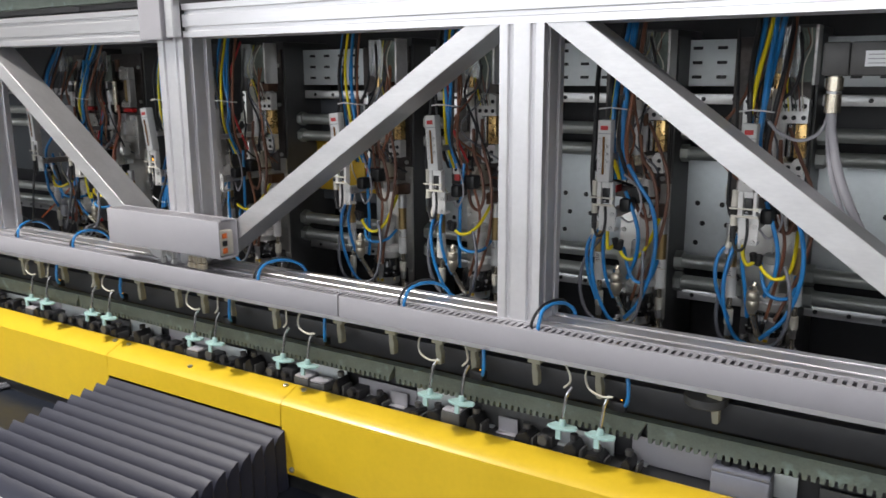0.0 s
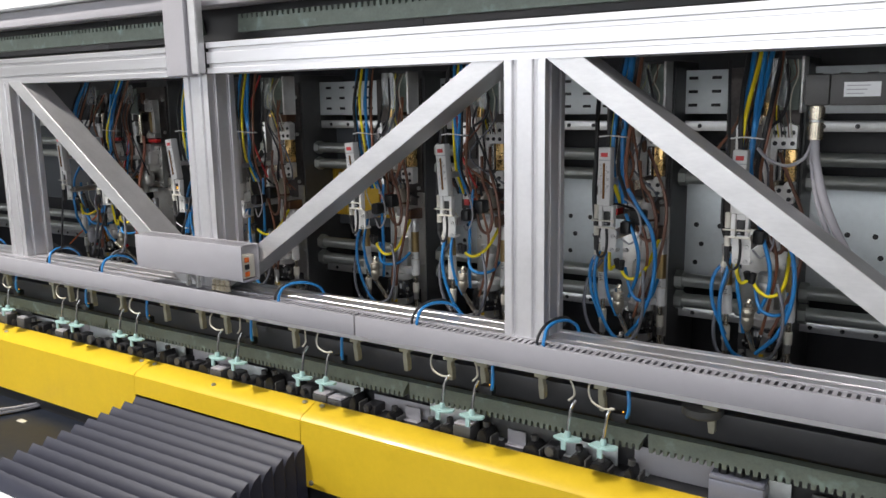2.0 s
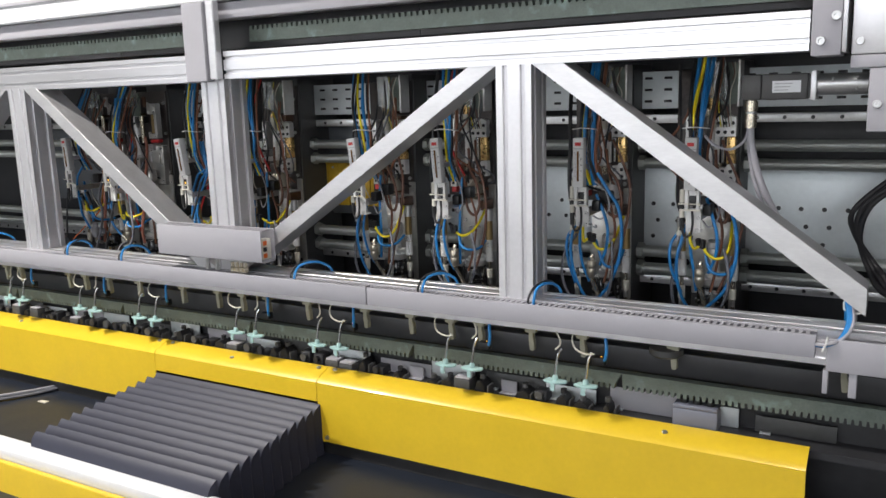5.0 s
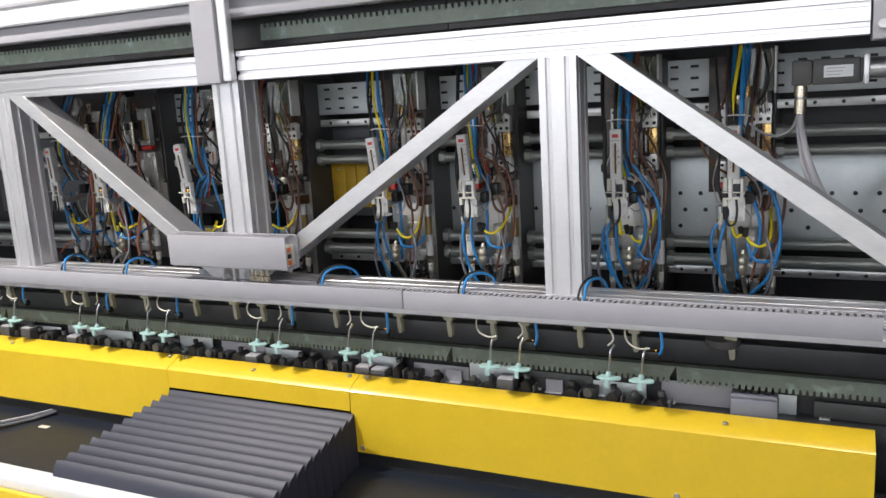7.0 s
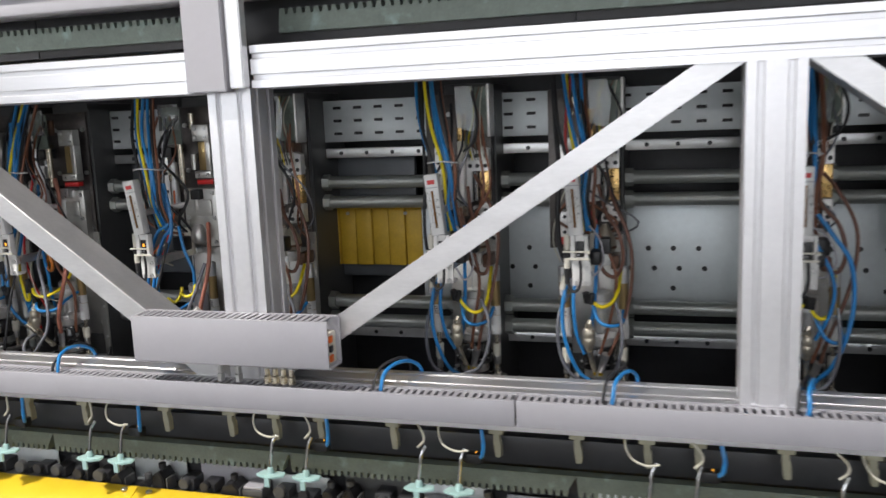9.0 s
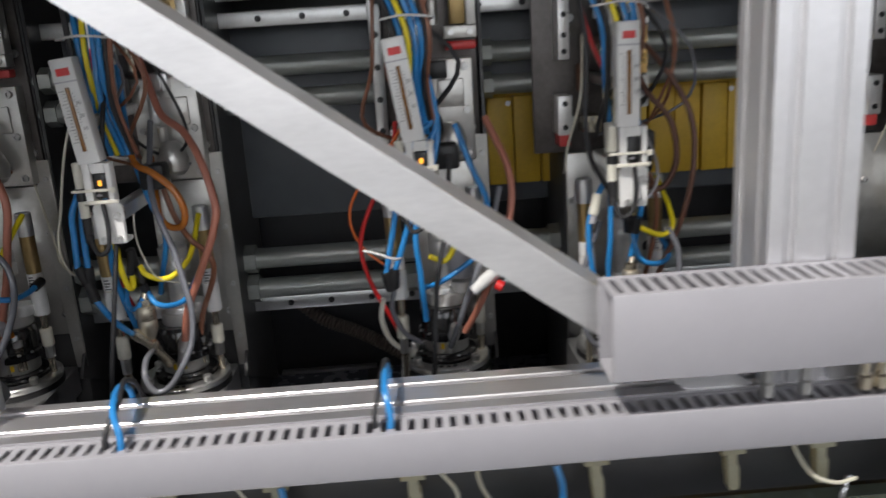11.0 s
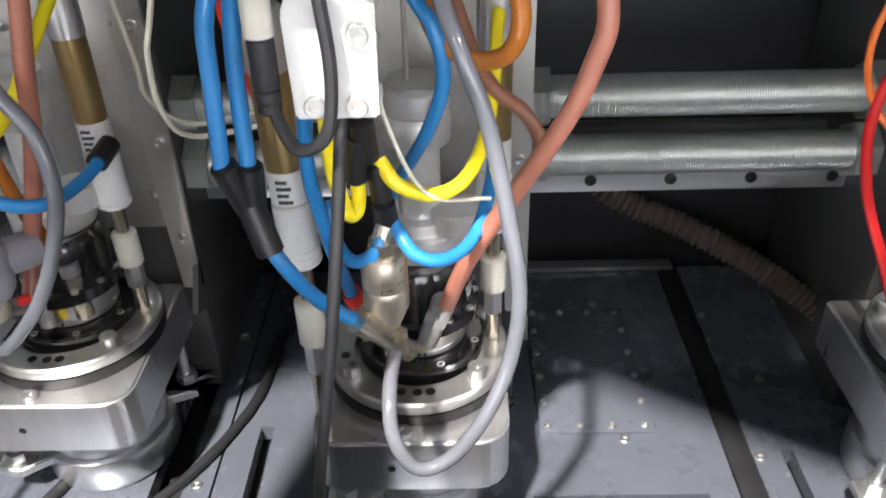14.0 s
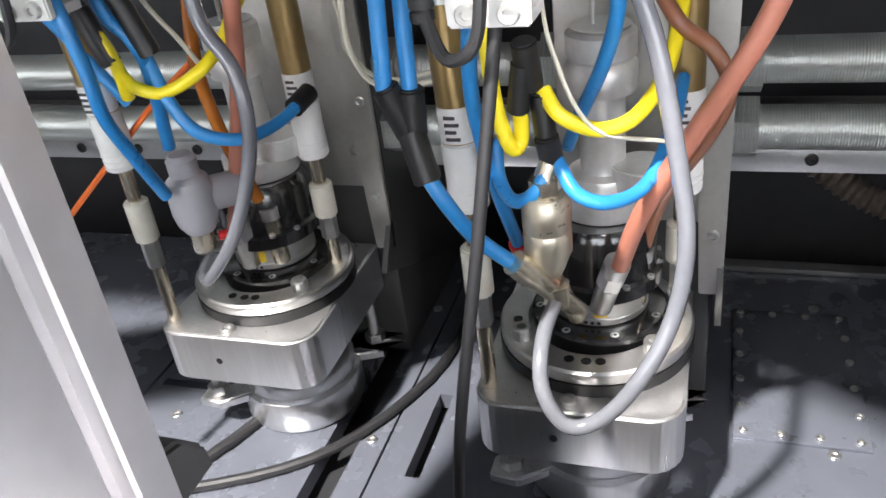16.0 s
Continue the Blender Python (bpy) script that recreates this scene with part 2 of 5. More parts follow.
def slotted(w, h, nu, nv, slot=0.0082, deep=0.007, lip=0.0012):
    """Outline of a slotted profile, w by h, centred, with nu and nv slots a side."""
    def side(length, k):
        pts = [(-length / 2, 0)]
        for i in range(k):
            c = -length / 2 + length * (i + 0.5) / k
            pts += [(c - slot / 2 - lip, 0), (c - slot / 2, lip), (c - slot / 2, deep), (c + slot / 2, deep), (c + slot / 2, lip), (c + slot / 2 + lip, 0)]
        return pts
    out = [(u, -h / 2 + d) for u, d in side(w, nu)]
    out += [(w / 2 - d, u) for u, d in side(h, nv)]
    out += [(-u, h / 2 - d) for u, d in side(w, nu)]
    out += [(-w / 2 + d, -u) for u, d in side(h, nv)]
    return out


def moved(poly, du, dv):
    return [(u + du, v + dv) for u, v in poly]


def link(name, bm, material, smooth=True):
    me = bpy.data.meshes.new(name)
    bm.normal_update()
    bm.to_mesh(me)
    bm.free()
    me.materials.append(material)
    if smooth:
        me.polygons.foreach_set("use_smooth", [True] * len(me.polygons))
        me.set_sharp_from_angle(angle=radians(35))
    return new(name, me)


def part(name, bm, material, parent, label=""):
    ob = link(name, bm, material)
    ob.parent = parent
    return tagged(ob, label)


def thing(name, label, category, loc=(0, 0, 0), group="", kind=""):
    ob = new(name)
    ob.empty_display_size = 0.05
    ob.location = loc
    return tagged(ob, label, category, group, kind)


def solid(name, bm, material, label, category, group="", kind=""):
    return tagged(link(name, bm, material), label, category, group, kind)


def screws(parent, places, r=0.004, h=0.004, d=(0, 0, 1), material=None, name="screw"):
    """Socket screws that share one mesh, standing on the given places along d."""
    bm = lathe([(r, 0), (r, h * 0.85), (r * 0.9, h), (r * 0.5, h), (r * 0.45, h * 0.4)], n=12)
    me = bpy.data.meshes.new(name)
    bm.to_mesh(me)
    bm.free()
    me.materials.append(material or STEEL)
    rot = Vector(d).to_track_quat("Z", "Y").to_matrix().to_4x4()
    for p in places:
        ob = new(name, me)
        ob.parent = parent
        ob.matrix_basis = Matrix.Translation(p) @ rot


# ---------- hall ----------
solid("floor", bx(-7, 7, -6.2, 5, -0.1, 0), CONCRETE, "grey concrete hall floor", "floor", kind="structure")
solid("ceiling", bx(-7, 7, -6.2, 5, 4.2, 4.3), CEIL, "dark grey hall ceiling", "ceiling", kind="structure")
for nm, b in (("wall_north", (-7, 7, 5, 5.1)), ("wall_west", (-7.1, -7, -6, 5)), ("wall_east", (7, 7.1, -6, 5))):
    solid(nm, bx(*b, 0, 4.2), WALLP, "pale painted hall wall", "wall", kind="structure")
ws = thing("wall_south", "pale painted hall wall with three wide windows", "wall", kind="structure")
part("lower_wall", bx(-7, 7, -6.2, -6, 0, 1.3), WALLP, ws)
part("upper_wall", bx(-7, 7, -6.2, -6, 3.3, 4.2), WALLP, ws)
for x0, x1 in ((-7, -5.6), (-2.4, -1.6), (1.6, 2.4), (5.6, 7)):
    part("pier", bx(x0, x1, -6.2, -6, 1.301, 3.299), WALLP, ws)
for k, wx in enumerate(WINDOWS):
    w = thing("window_%d" % (k + 1), "wide white-framed hall window with daylight", "window", (wx, -6.1, 1.3), kind="structure")
    for dx in (-1.58, -0.53, 0.53, 1.58):
        part("frame_bar", bx(dx - 0.02, dx + 0.02, -0.03, 0.03, 0.001, 1.999, 0.004), COVER, w)
    part("pane", bx(-1.6, 1.6, -0.06, -0.05, 0.001, 1.999), WINGLOW, w, "bright daylight pane")

hb = thing("high_bay_lamp", "round grey high-bay lamp hanging over the machine", "lamp", HIGH_BAY, "hall lamps")
part("reflector", lathe([(0.2, 0.0), (0.19, 0.03), (0.13, 0.12), (0.07, 0.17)], n=32), COVER, hb)
part("body", lathe([(0.07, 0.171), (0.08, 0.19), (0.08, 0.3), (0.05, 0.32)], n=24), GREYP, hb)
part("hanger", cy((0, 0, 0.32), (0, 0, 0.9), 0.005, n=8), STEEL, hb)
for lx, ly, watts in LAMPS:
    lamp = thing("ceiling_lamp", "long white fluorescent lamp hanging under the ceiling", "lamp", (lx, ly, 3.3), "hall lamps")
    part("housing", bx(-0.8, 0.8, -0.17, 0.17, 0.03, 0.1, 0.01), COVER, lamp)
    part("diffuser", bx(-0.76, 0.76, -0.14, 0.14, 0.0, 0.028, 0.004), TUBELAMP, lamp, "glowing white diffuser")
    for sx in (-0.6, 0.6):
        part("hanger", cy((sx, 0, 0.1), (sx, 0, 0.9), 0.004, n=8), STEEL, lamp)

# ---------- machine frame: beams, posts, braces ----------
ZB = 1.05      # top of the lower beam
ZT = 1.545     # underside of the upper beam
XB = 0.015
POSTS = [-0.8, XB, 0.86]

frame_t = thing("machine_frame", "silver aluminium profile truss along the front of the machine", "machine frame", kind="structure")
part("lower_beam", prism(moved(slotted(0.08, 0.066, 2, 2), 0.04, ZB - 0.033), -2.6, 1.62, "x"), ALU_X, frame_t)
part("upper_beam", prism(moved(slotted(0.08, 0.068, 2, 2), 0.04, ZT + 0.034), 0.06, 1.42, "x"), ALU_X, frame_t)
part("upper_beam", prism(moved(slotted(0.08, 0.068, 2, 2), 0.045, ZT + 0.03), -2.6, -0.046, "x"), ALU_X, frame_t)
for px_ in POSTS:
    part("post", prism(moved(slotted(0.08, 0.08, 2, 2), px_, 0.041), ZB, ZT, "z"), ALU, frame_t)


def clip(poly, f):
    """The part of a polygon where f(x, z) is not negative."""
    out = []
    for p, q in zip(poly, poly[1:] + poly[:1]):
        a, c = f(*p), f(*q)
        if a >= 0:
            out.append(p)
        if (a < 0) != (c < 0):
            t = a / (a - c)
            out.append((p[0] + t * (q[0] - p[0]), p[1] + t * (q[1] - p[1])))
    return out


def brace(xa, xb, slope, cut, sgn):
    """A flat diagonal from under the upper beam, xa to xb wide there, down to the lower one; sgn: the way it falls."""
    run = sgn * 0.9
    poly = [(xa, ZT), (xb, ZT), (xb + run, ZT - slope * 0.9), (xa + run, ZT - slope * 0.9)]
    poly = clip(poly, lambda x, z: z - ZB)
    poly = clip(poly, lambda x, z: sgn * (cut - x))
    part("brace", prism(poly, 0.003, 0.078, "y", bev=0.0012), BRUSHED, frame_t)


brace(0.752, 0.819, 0.668, 0.057, -1)
brace(0.901, 0.968, 0.733, 1.535, 1)
brace(-0.769, -0.705, 0.735, -0.027, 1)
brace(-0.92, -0.852, 0.735, -1.6, -1)

for px_ in POSTS:
    for sx in (-1, 1):
        part("corner_gusset", prism([(0.081, ZB + 0.0005), (0.106, ZB + 0.0005), (0.104, ZB + 0.012), (0.094, ZB + 0.024), (0.081, ZB + 0.028)], px_ + sx * 0.012, px_ + sx * 0.036, "x", bev=0.002), GREYP, frame_t, "dark corner gusset")

# grey joint bracket over the middle post
jb = thing("joint_bracket", "grey folded steel bracket over the beam joint", "bracket")
part("front_plate", prism([(-0.043, -0.03), (0.03, -0.03), (0.03, -0.001), (-0.043, -0.001)], ZT - 0.005, 1.735, "z", bev=0.002), PVC, jb)
part("side_flange", prism([(0.031, -0.022), (0.058, -0.022), (0.058, -0.001), (0.031, -0.001)], ZT + 0.0, 1.735, "z", bev=0.002), BRUSHED, jb)
eb = thing("end_plate", "grey aluminium end plate bolted on the beam end", "bracket")
part("plate", bx(1.424, 1.471, -0.012, 0.085, 1.535, 1.72, 0.002), PVC, eb)
part("side_flange", bx(1.4715, 1.479, -0.009, 0.085, 1.54, 1.72, 0.001), BRUSHED, eb)
screws(eb, [(1.462, -0.012, 1.60), (1.439, -0.012, 1.56)], 0.008, 0.006, (0, -1, 0))
eb2 = thing("end_bearing_plate", "silver bearing plate with an arm at the beam end", "bracket")
part("plate", bx(1.486, 1.62, 0.0, 0.03, 1.535, 1.72, 0.003), ALU, eb2)
part("flange", bx(1.486, 1.62, 0.0, 0.03, 1.513, 1.534, 0.002), PVC, eb2)
part("arm", bx(1.516, 1.62, 0.002, 0.028, 1.405, 1.5125, 0.003), PVC, eb2)
screws(eb2, [(1.499, 0.0, 1.557), (1.53, 0.002, 1.452)], 0.007, 0.006, (0, -1, 0))
ebr = thing("beam_end_bracket", "grey steel bracket with two legs under the beam end", "bracket")
part("plate", bx(1.478, 1.62, -0.036, -0.0305, 0.984, 1.044, 0.002), PVC, ebr)
part("leg", bx(1.4735, 1.4825, -0.03, -0.012, 0.94, 0.9835, 0.001), PVC, ebr)
part("leg", bx(1.516, 1.529, -0.03, -0.012, 0.938, 0.9835, 0.001), PVC, ebr)
part("back_web", bx(1.478, 1.62, -0.03, -0.001, 0.984, 0.99, 0.001), PVC, ebr)
bb = thing("blue_cable_bundle", "blue cables tied together at the end of the trunking", "cable bundle")
for k in range(4):
    o = 0.005 * k
    part("cable", hose([(1.45, -0.028 + 0.3 * o, 1.03), (1.474, -0.034 - 0.5 * o, 1.03 + 0.3 * o), (1.497 + 0.4 * o, -0.026, 1.042 + 0.2 * o), (1.508 + 0.5 * o, 0.0, 1.068), (1.503 + 0.6 * o, 0.03, 1.095), (1.5 + o, 0.07, 1.088), (1.5 + o, 0.1, 1.05), (1.5 + o, 0.105, 0.98)], 0.0036, 8), BLUE if k < 3 else PVC, bb)
part("tie", hose([(1.472, -0.043, 1.022), (1.478, -0.043, 1.04), (1.478, -0.026, 1.042), (1.473, -0.025, 1.024), (1.472, -0.043, 1.022)], 0.002, 6), WHITE, bb)
part("tie", hose([(1.499, 0.02, 1.086), (1.525, 0.018, 1.082), (1.525, 0.036, 1.094), (1.5, 0.038, 1.098), (1.499, 0.02, 1.086)], 0.0018, 6), WHITE, bb)
for k in range(3):
    solid("black_end_cable", hose([(1.63 - 0.03 * k, 0.4, 1.3), (1.53 - 0.02 * k, 0.38, 1.24 - 0.01 * k), (1.505 - 0.004 * k, 0.34, 1.17), (1.53 + 0.01 * k, 0.26, 1.11), (1.56 + 0.015 * k, 0.18, 1.085), (1.63, 0.12, 1.08 + 0.02 * k)], 0.006, 10), RUBBER,
          "thick black cable bowing down at the machine's end", "cable", "black cables at the end")

# ---------- upper rack and cover ----------
rk = thing("upper_gear_rack", "green-grey toothed rack above the upper beam", "gear rack")


def teeth(x0, x1, pitch, y0, y1, z0, z1, up=True):
    poly = [(x0, z0), (x1, z0)] if up else [(x0, z1), (x1, z1)]
    k = int((x1 - x0) / pitch)
    for i in range(k, 0, -1):
        x = x0 + i * pitch
        for dx, h in ((-0.15, 0), (-0.25, 1), (-0.75, 1), (-0.85, 0)):
            zz = (z1 - 0.01 + 0.01 * h) if up else (z0 + 0.01 - 0.01 * h)
            poly.append((x + dx * pitch, zz))
    return prism(poly, y0, y1, "y")


part("rack_bar", teeth(-2.4, -0.06, 0.016, 0.09, 0.11, 1.64, 1.68), RACK, rk)
part("rack_bar", teeth(0.07, 1.6, 0.016, 0.09, 0.11, 1.64, 1.68), RACK, rk)
rc = thing("rack_carrier", "dark steel carrier rail behind the upper rack", "rail")
for k in range(4):
    part("rail_section", bx(-2.5 + 1.025 * k, -2.5 + 1.025 * k + 1.024, 0.112, 0.15, 1.626, 1.70, 0.002), DARK, rc)
cov = thing("machine_cover", "light grey sheet metal cover along the machine top", "machine cover", kind="structure")
part("lower_lip", bx(-2.6, 1.6, 0.02, 0.05, 1.695, 1.735, 0.003), PVC, cov)
part("front_sheet", prism([(0.0, 1.737), (0.05, 1.737), (0.05, 2.1), (0.0, 2.1)], -2.6, 1.6, "x", bev=0.004), COVER, cov)
part("bead", bx(-2.6, 1.6, -0.006, -0.001, 1.785, 1.797, 0.002), PVC, cov)
part("roof", bx(-2.6, 1.8, 0.051, 0.75, 1.76, 1.79), COVER, cov)

# ---------- enclosure behind the heads ----------
enc = thing("machine_enclosure", "dark sheet metal walls behind the machining heads", "machine wall", kind="structure")
part("rear_sheet", bx(-2.6, 1.8, 0.62, 0.64, 0.7, 1.758), DARK, enc)
part("end_sheet", bx(-2.62, -2.601, -0.1, 0.64, 0.3, 1.758), DARK, enc)
part("end_sheet", bx(1.801, 1.82, -0.1, 0.64, 0.3, 1.758), DARK, enc)
for x0, x1 in ((-1.6, -0.78), (-0.66, -0.24), (-0.235, 0.17)):
    part("inner_panel", bx(x0 + 0.01, x1 - 0.01, 0.535, 0.55, 1.125, 1.42, 0.004), PANELP, enc)

pan = thing("perforated_panel", "pale galvanised sheet with rows of drilled holes", "panel")
part("sheet", bx(0.18, 1.62, 0.505, 0.51, 1.065, 1.3, 0.001), LIGHTSH, pan)
def holes(parent, name, bm, places):
    """Dark holes in a sheet, all on one mesh."""
    me = bpy.data.meshes.new(name)
    bm.to_mesh(me)
    bm.free()
    me.materials.append(BLACK)
    for p in places:
        ob = new(name, me)
        ob.parent = parent
        ob.location = p


holes(pan, "hole", cy((0, -0.0006, 0), (0, 0.002, 0), 0.0055, n=12),
      [(0.222 + ix * 0.05 + (0.012 if iz % 2 else 0), 0.505, 1.115 + iz * 0.042) for ix in range(28) for iz in range(3) if ix % 7 < 5 and not (iz == 0 and ix % 2)])

yb = thing("ribbed_wall_box", "ochre yellow ribbed plastic panel on the rear wall", "panel")
for k in range(10):
    x0 = -0.222 + k * 0.04
    part("rib_board", bx(x0, x0 + 0.0385, 0.512 + 0.003 * (k % 2), 0.53, 1.155, 1.285, 0.003), YBOX, yb)
part("top_strip", bx(-0.225, 0.178, 0.508, 0.531, 1.2855, 1.293, 0.002), YBOX, yb)
screws(yb, [(-0.19, 0.512, 1.275), (0.0, 0.512, 1.275), (0.14, 0.512, 1.275), (-0.03, 0.512, 1.165)], 0.004, 0.003, (0, -1, 0))

dp = thing("slotted_wall_plate", "pale perforated cable plate with long slots", "cable plate")
part("plate", bx(-0.6, 1.62, 0.47, 0.475, 1.44, 1.53, 0.001), LIGHTSH, dp)
holes(dp, "slot_hole", bx(-0.011, 0.011, -0.0006, 0.002, -0.0045, 0.0045, 0.002, None, 1),
      [(-0.57 + ix * 0.048, 0.47, 1.458 + iz * 0.028) for ix in range(46) for iz in range(3)])

XR0, XR1 = -2.3, 1.6
for z, r, y in ((1.085, 0.0145, 0.45), (1.0405, 0.0145, 0.45), (1.352, 0.0135, 0.45), (1.308, 0.0135, 0.45)):
    rod = thing("threaded_rod", "zinc-plated threaded rod running behind the heads", "rod", group="rods behind the heads")
    n = 60
    part("rod", hose([(XR0 + i * (XR1 - XR0) / n, y, z) for i in range(n + 1)], r, 28, bm=None, straight=True), ZINC, rod)
for z, y in ((1.008, 0.472), (1.415, 0.472)):
    rl = thing("guide_rail", "flat steel guide rail with screw holes", "rail", group="guide rails")
    part("bar", bx(XR0, XR1, y, y + 0.015, z - 0.0105, z + 0.0105, 0.0015), STEEL, rl)
    screws(rl, [(XR0 + 0.03 + 0.06 * i, y + 0.001, z) for i in range(64)], 0.0045, 0.003, (0, -1, 0), BLACK, "hole_plug")
rs = thing("rear_strip", "grey steel strip sections behind the guide rail", "strip")
for k in range(3):
    x0 = XR0 + 1.3 * k
    part("strip_section", bx(x0, x0 + 1.2985, 0.52, 0.534, 1.0, 1.03, 0.002), GREYP, rs)
    screws(rs, [(x0 + 0.05 + 0.24 * i, 0.52, 1.015) for i in range(6)], 0.004, 0.003, (0, -1, 0))
solid("spiral_hose", hose([(-0.56, 0.57, 1.0), (-0.495, 0.54, 0.955), (-0.44, 0.52, 0.936), (-0.385, 0.495, 0.913), (-0.335, 0.47, 0.884), (-0.29, 0.45, 0.85)], 0.009, 10, 22, ribs=0.3),
      mat("dull_spiral_hose", (0.1, 0.08, 0.065), 0.55), "dull brown corrugated spiral hose lying slack over the bed", "hose")

# ---------- bed under the heads ----------
ZF = 0.839
bed = thing("machine_bed", "grey steel bed plates with slots and screws", "machine bed", kind="structure")
part("bed_body", bx(-2.5, 1.7, 0.1, 0.615, 0.6, ZF - 0.02), DARK, bed)
def slotted_plate(x0, x1, y0, y1, slots):
    """A bed plate with rectangular slots through it."""
    ex = sorted({x0, x1, *[v for s in slots for v in s[:2]]})
    ey = sorted({y0, y1, *[v for s in slots for v in s[2:]]})
    bm = bmesh.new()
    for a, c in zip(ex, ex[1:]):
        for d, e in zip(ey, ey[1:]):
            if not any(s[0] <= (a + c) / 2 <= s[1] and s[2] <= (d + e) / 2 <= s[3] for s in slots):
                bx(a, c, d, e, ZF - 0.014, ZF, 0, bm)
    bmesh.ops.remove_doubles(bm, verts=bm.verts, dist=1e-5)
    return bm


PLATES = [(-2.3, -1.7, []), (-1.7, -1.36, []), (-1.358, -1.04, [(-1.2, -1.19, 0.25, 0.38)]), (-1.037, -0.857, [(-1.03, -0.985, 0.362, 0.37)]), (-0.833, -0.813, []),
          (-0.811, -0.435, [(-0.788, -0.777, 0.3, 0.388), (-0.58, -0.456, 0.309, 0.317)]), (-0.415, -0.2, [(-0.393, -0.384, 0.24, 0.357)])]
PLATES += [(-0.198 + 0.26 * k, 0.06 + 0.26 * k, [(-0.07 + 0.26 * k, -0.06 + 0.26 * k, 0.28, 0.39)]) for k in range(7)]
for a, c, sl in PLATES:
    part("bed_plate", slotted_plate(a, c, 0.12, 0.6, sl), FLOORP, bed)
part("rear_lip", bx(-0.58, -0.42, 0.592, 0.606, ZF + 0.0005, ZF + 0.006, 0.001), STEEL, bed)
screws(bed, [(-1.02 + 0.061 * (i % 30) + 0.013 * (i % 4), 0.245 + 0.085 * (i // 30) + 0.02 * (i % 3), ZF - 0.0004) for i in range(120) if (i * 7) % 5 < 3], 0.0042, 0.002)
for lx in (-0.526, 0.42, 1.1):
    lid = thing("inspection_hatch", "thin steel hatch screwed onto the bed", "hatch", (lx, 0.452, ZF), "bed hatches")
    part("hatch_plate", bx(-0.044, 0.044, -0.077, 0.077, 0.0, 0.003, 0.0008), FLOORP, lid)
    screws(lid, [(-0.038 + 0.025 * i, s, 0.003) for i in range(4) for s in (-0.071, 0.071)] + [(s, -0.045 + 0.03 * i, 0.003) for i in range(4) for s in (-0.039, 0.039)], 0.003, 0.002)
solid("bed_cable_strip", bx(-0.434, -0.416, 0.12, 0.6, ZF - 0.012, ZF + 0.002, 0.001), RUBBER, "black rubber strip laid along the bed", "strip")
solid("bed_cable", hose([(-1.1, 0.2, ZF + 0.004), (-0.98, 0.24, ZF + 0.004), (-0.86, 0.3, ZF + 0.004), (-0.8, 0.4, ZF + 0.004), (-0.79, 0.5, ZF + 0.004)], 0.004), RUBBER, "thin black cable lying on the bed", "cable")
solid("bed_cable", hose([(-1.06, 0.15, ZF + 0.004), (-0.95, 0.27, ZF + 0.004), (-0.9, 0.38, ZF + 0.004)], 0.0045), RUBBER, "thin black cable lying on the bed", "cable")

# ---------- cable trunking ----------
def trunking(label, x0, x1, y0, y1, z0, z1, pitch, cap=True):
    """Slotted trunking: slots in its top, a plain lid in front."""
    t = thing("cable_trunking", label, "cable duct")
    part("front_lid", bx(x0, x1, y0, y0 + 0.003, z0, z1, 0.0012), PVC, t)
    part("rear_wall", bx(x0, x1, y1 - 0.002, y1, z0, z1, 0.0005), PVC, t)
    part("bottom_wall", bx(x0, x1, y0 + 0.0035, y1 - 0.0025, z0, z0 + 0.002), PVC, t)
    top = bx(x0, x1, y0 + 0.0032, y0 + 0.0075, z1 - 0.0025, z1 - 0.0005)
    bx(x0, x1, y1 - 0.0065, y1 - 0.0022, z1 - 0.0025, z1 - 0.0005, 0, top)
    n = int((x1 - x0) / pitch)
    for i in range(n):
        a = x0 + i * pitch
        bx(a, a + pitch * 0.52, y0 + 0.0075, y1 - 0.0065, z1 - 0.0025, z1 - 0.0005, 0, top)
    tagged(part("slotted_top", top, PVC, t), kind="stuff")
    return t


trunking("light grey slotted plastic trunking along the lower beam", -2.6, 0.489, -0.037, -0.001, 1.006, 1.0485, 0.0125)
trunking("light grey slotted plastic trunking along the lower beam", 0.492, 1.459, -0.037, -0.001, 1.006, 1.0485, 0.0125)
boxd = trunking("short wide grey trunking piece across the post", -0.178, 0.19, -0.054, -0.001, 1.089, 1.168, 0.0125)
part("return_flange", bx(-0.178, 0.19, -0.046, -0.0025, 1.0855, 1.0885, 0.0005), PVC, boxd)
tb = thing("terminal_block", "small orange and white terminal block inside the trunking end", "terminal block")
part("body", bx(0.167, 0.185, -0.046, -0.01, 1.093, 1.145, 0.002), OFFWHITE, tb)
for k in range(3):
    part("clamp", bx(0.1855, 0.189, -0.042, -0.03, 1.098 + 0.016 * k, 1.109 + 0.016 * k, 0.001), BLACK if k % 2 else ORWIRE, tb)
for k, x in enumerate((-0.03, 0.005, 0.06, 0.075, 0.09, 0.105)):
    gl = thing("cable_fitting", "small brass and steel cable fitting under the trunking", "fitting", (x, -0.022, 1.0505), "fittings on the trunking")
    part("nut", lathe([(0.007, 0), (0.007, 0.012), (0.005, 0.014), (0.005, 0.026)], n=6), BRASSY if k > 1 else STEEL, gl)
    part("collar", lathe([(0.0055, 0.0262), (0.0055, 0.032)], n=14), STEEL, gl)
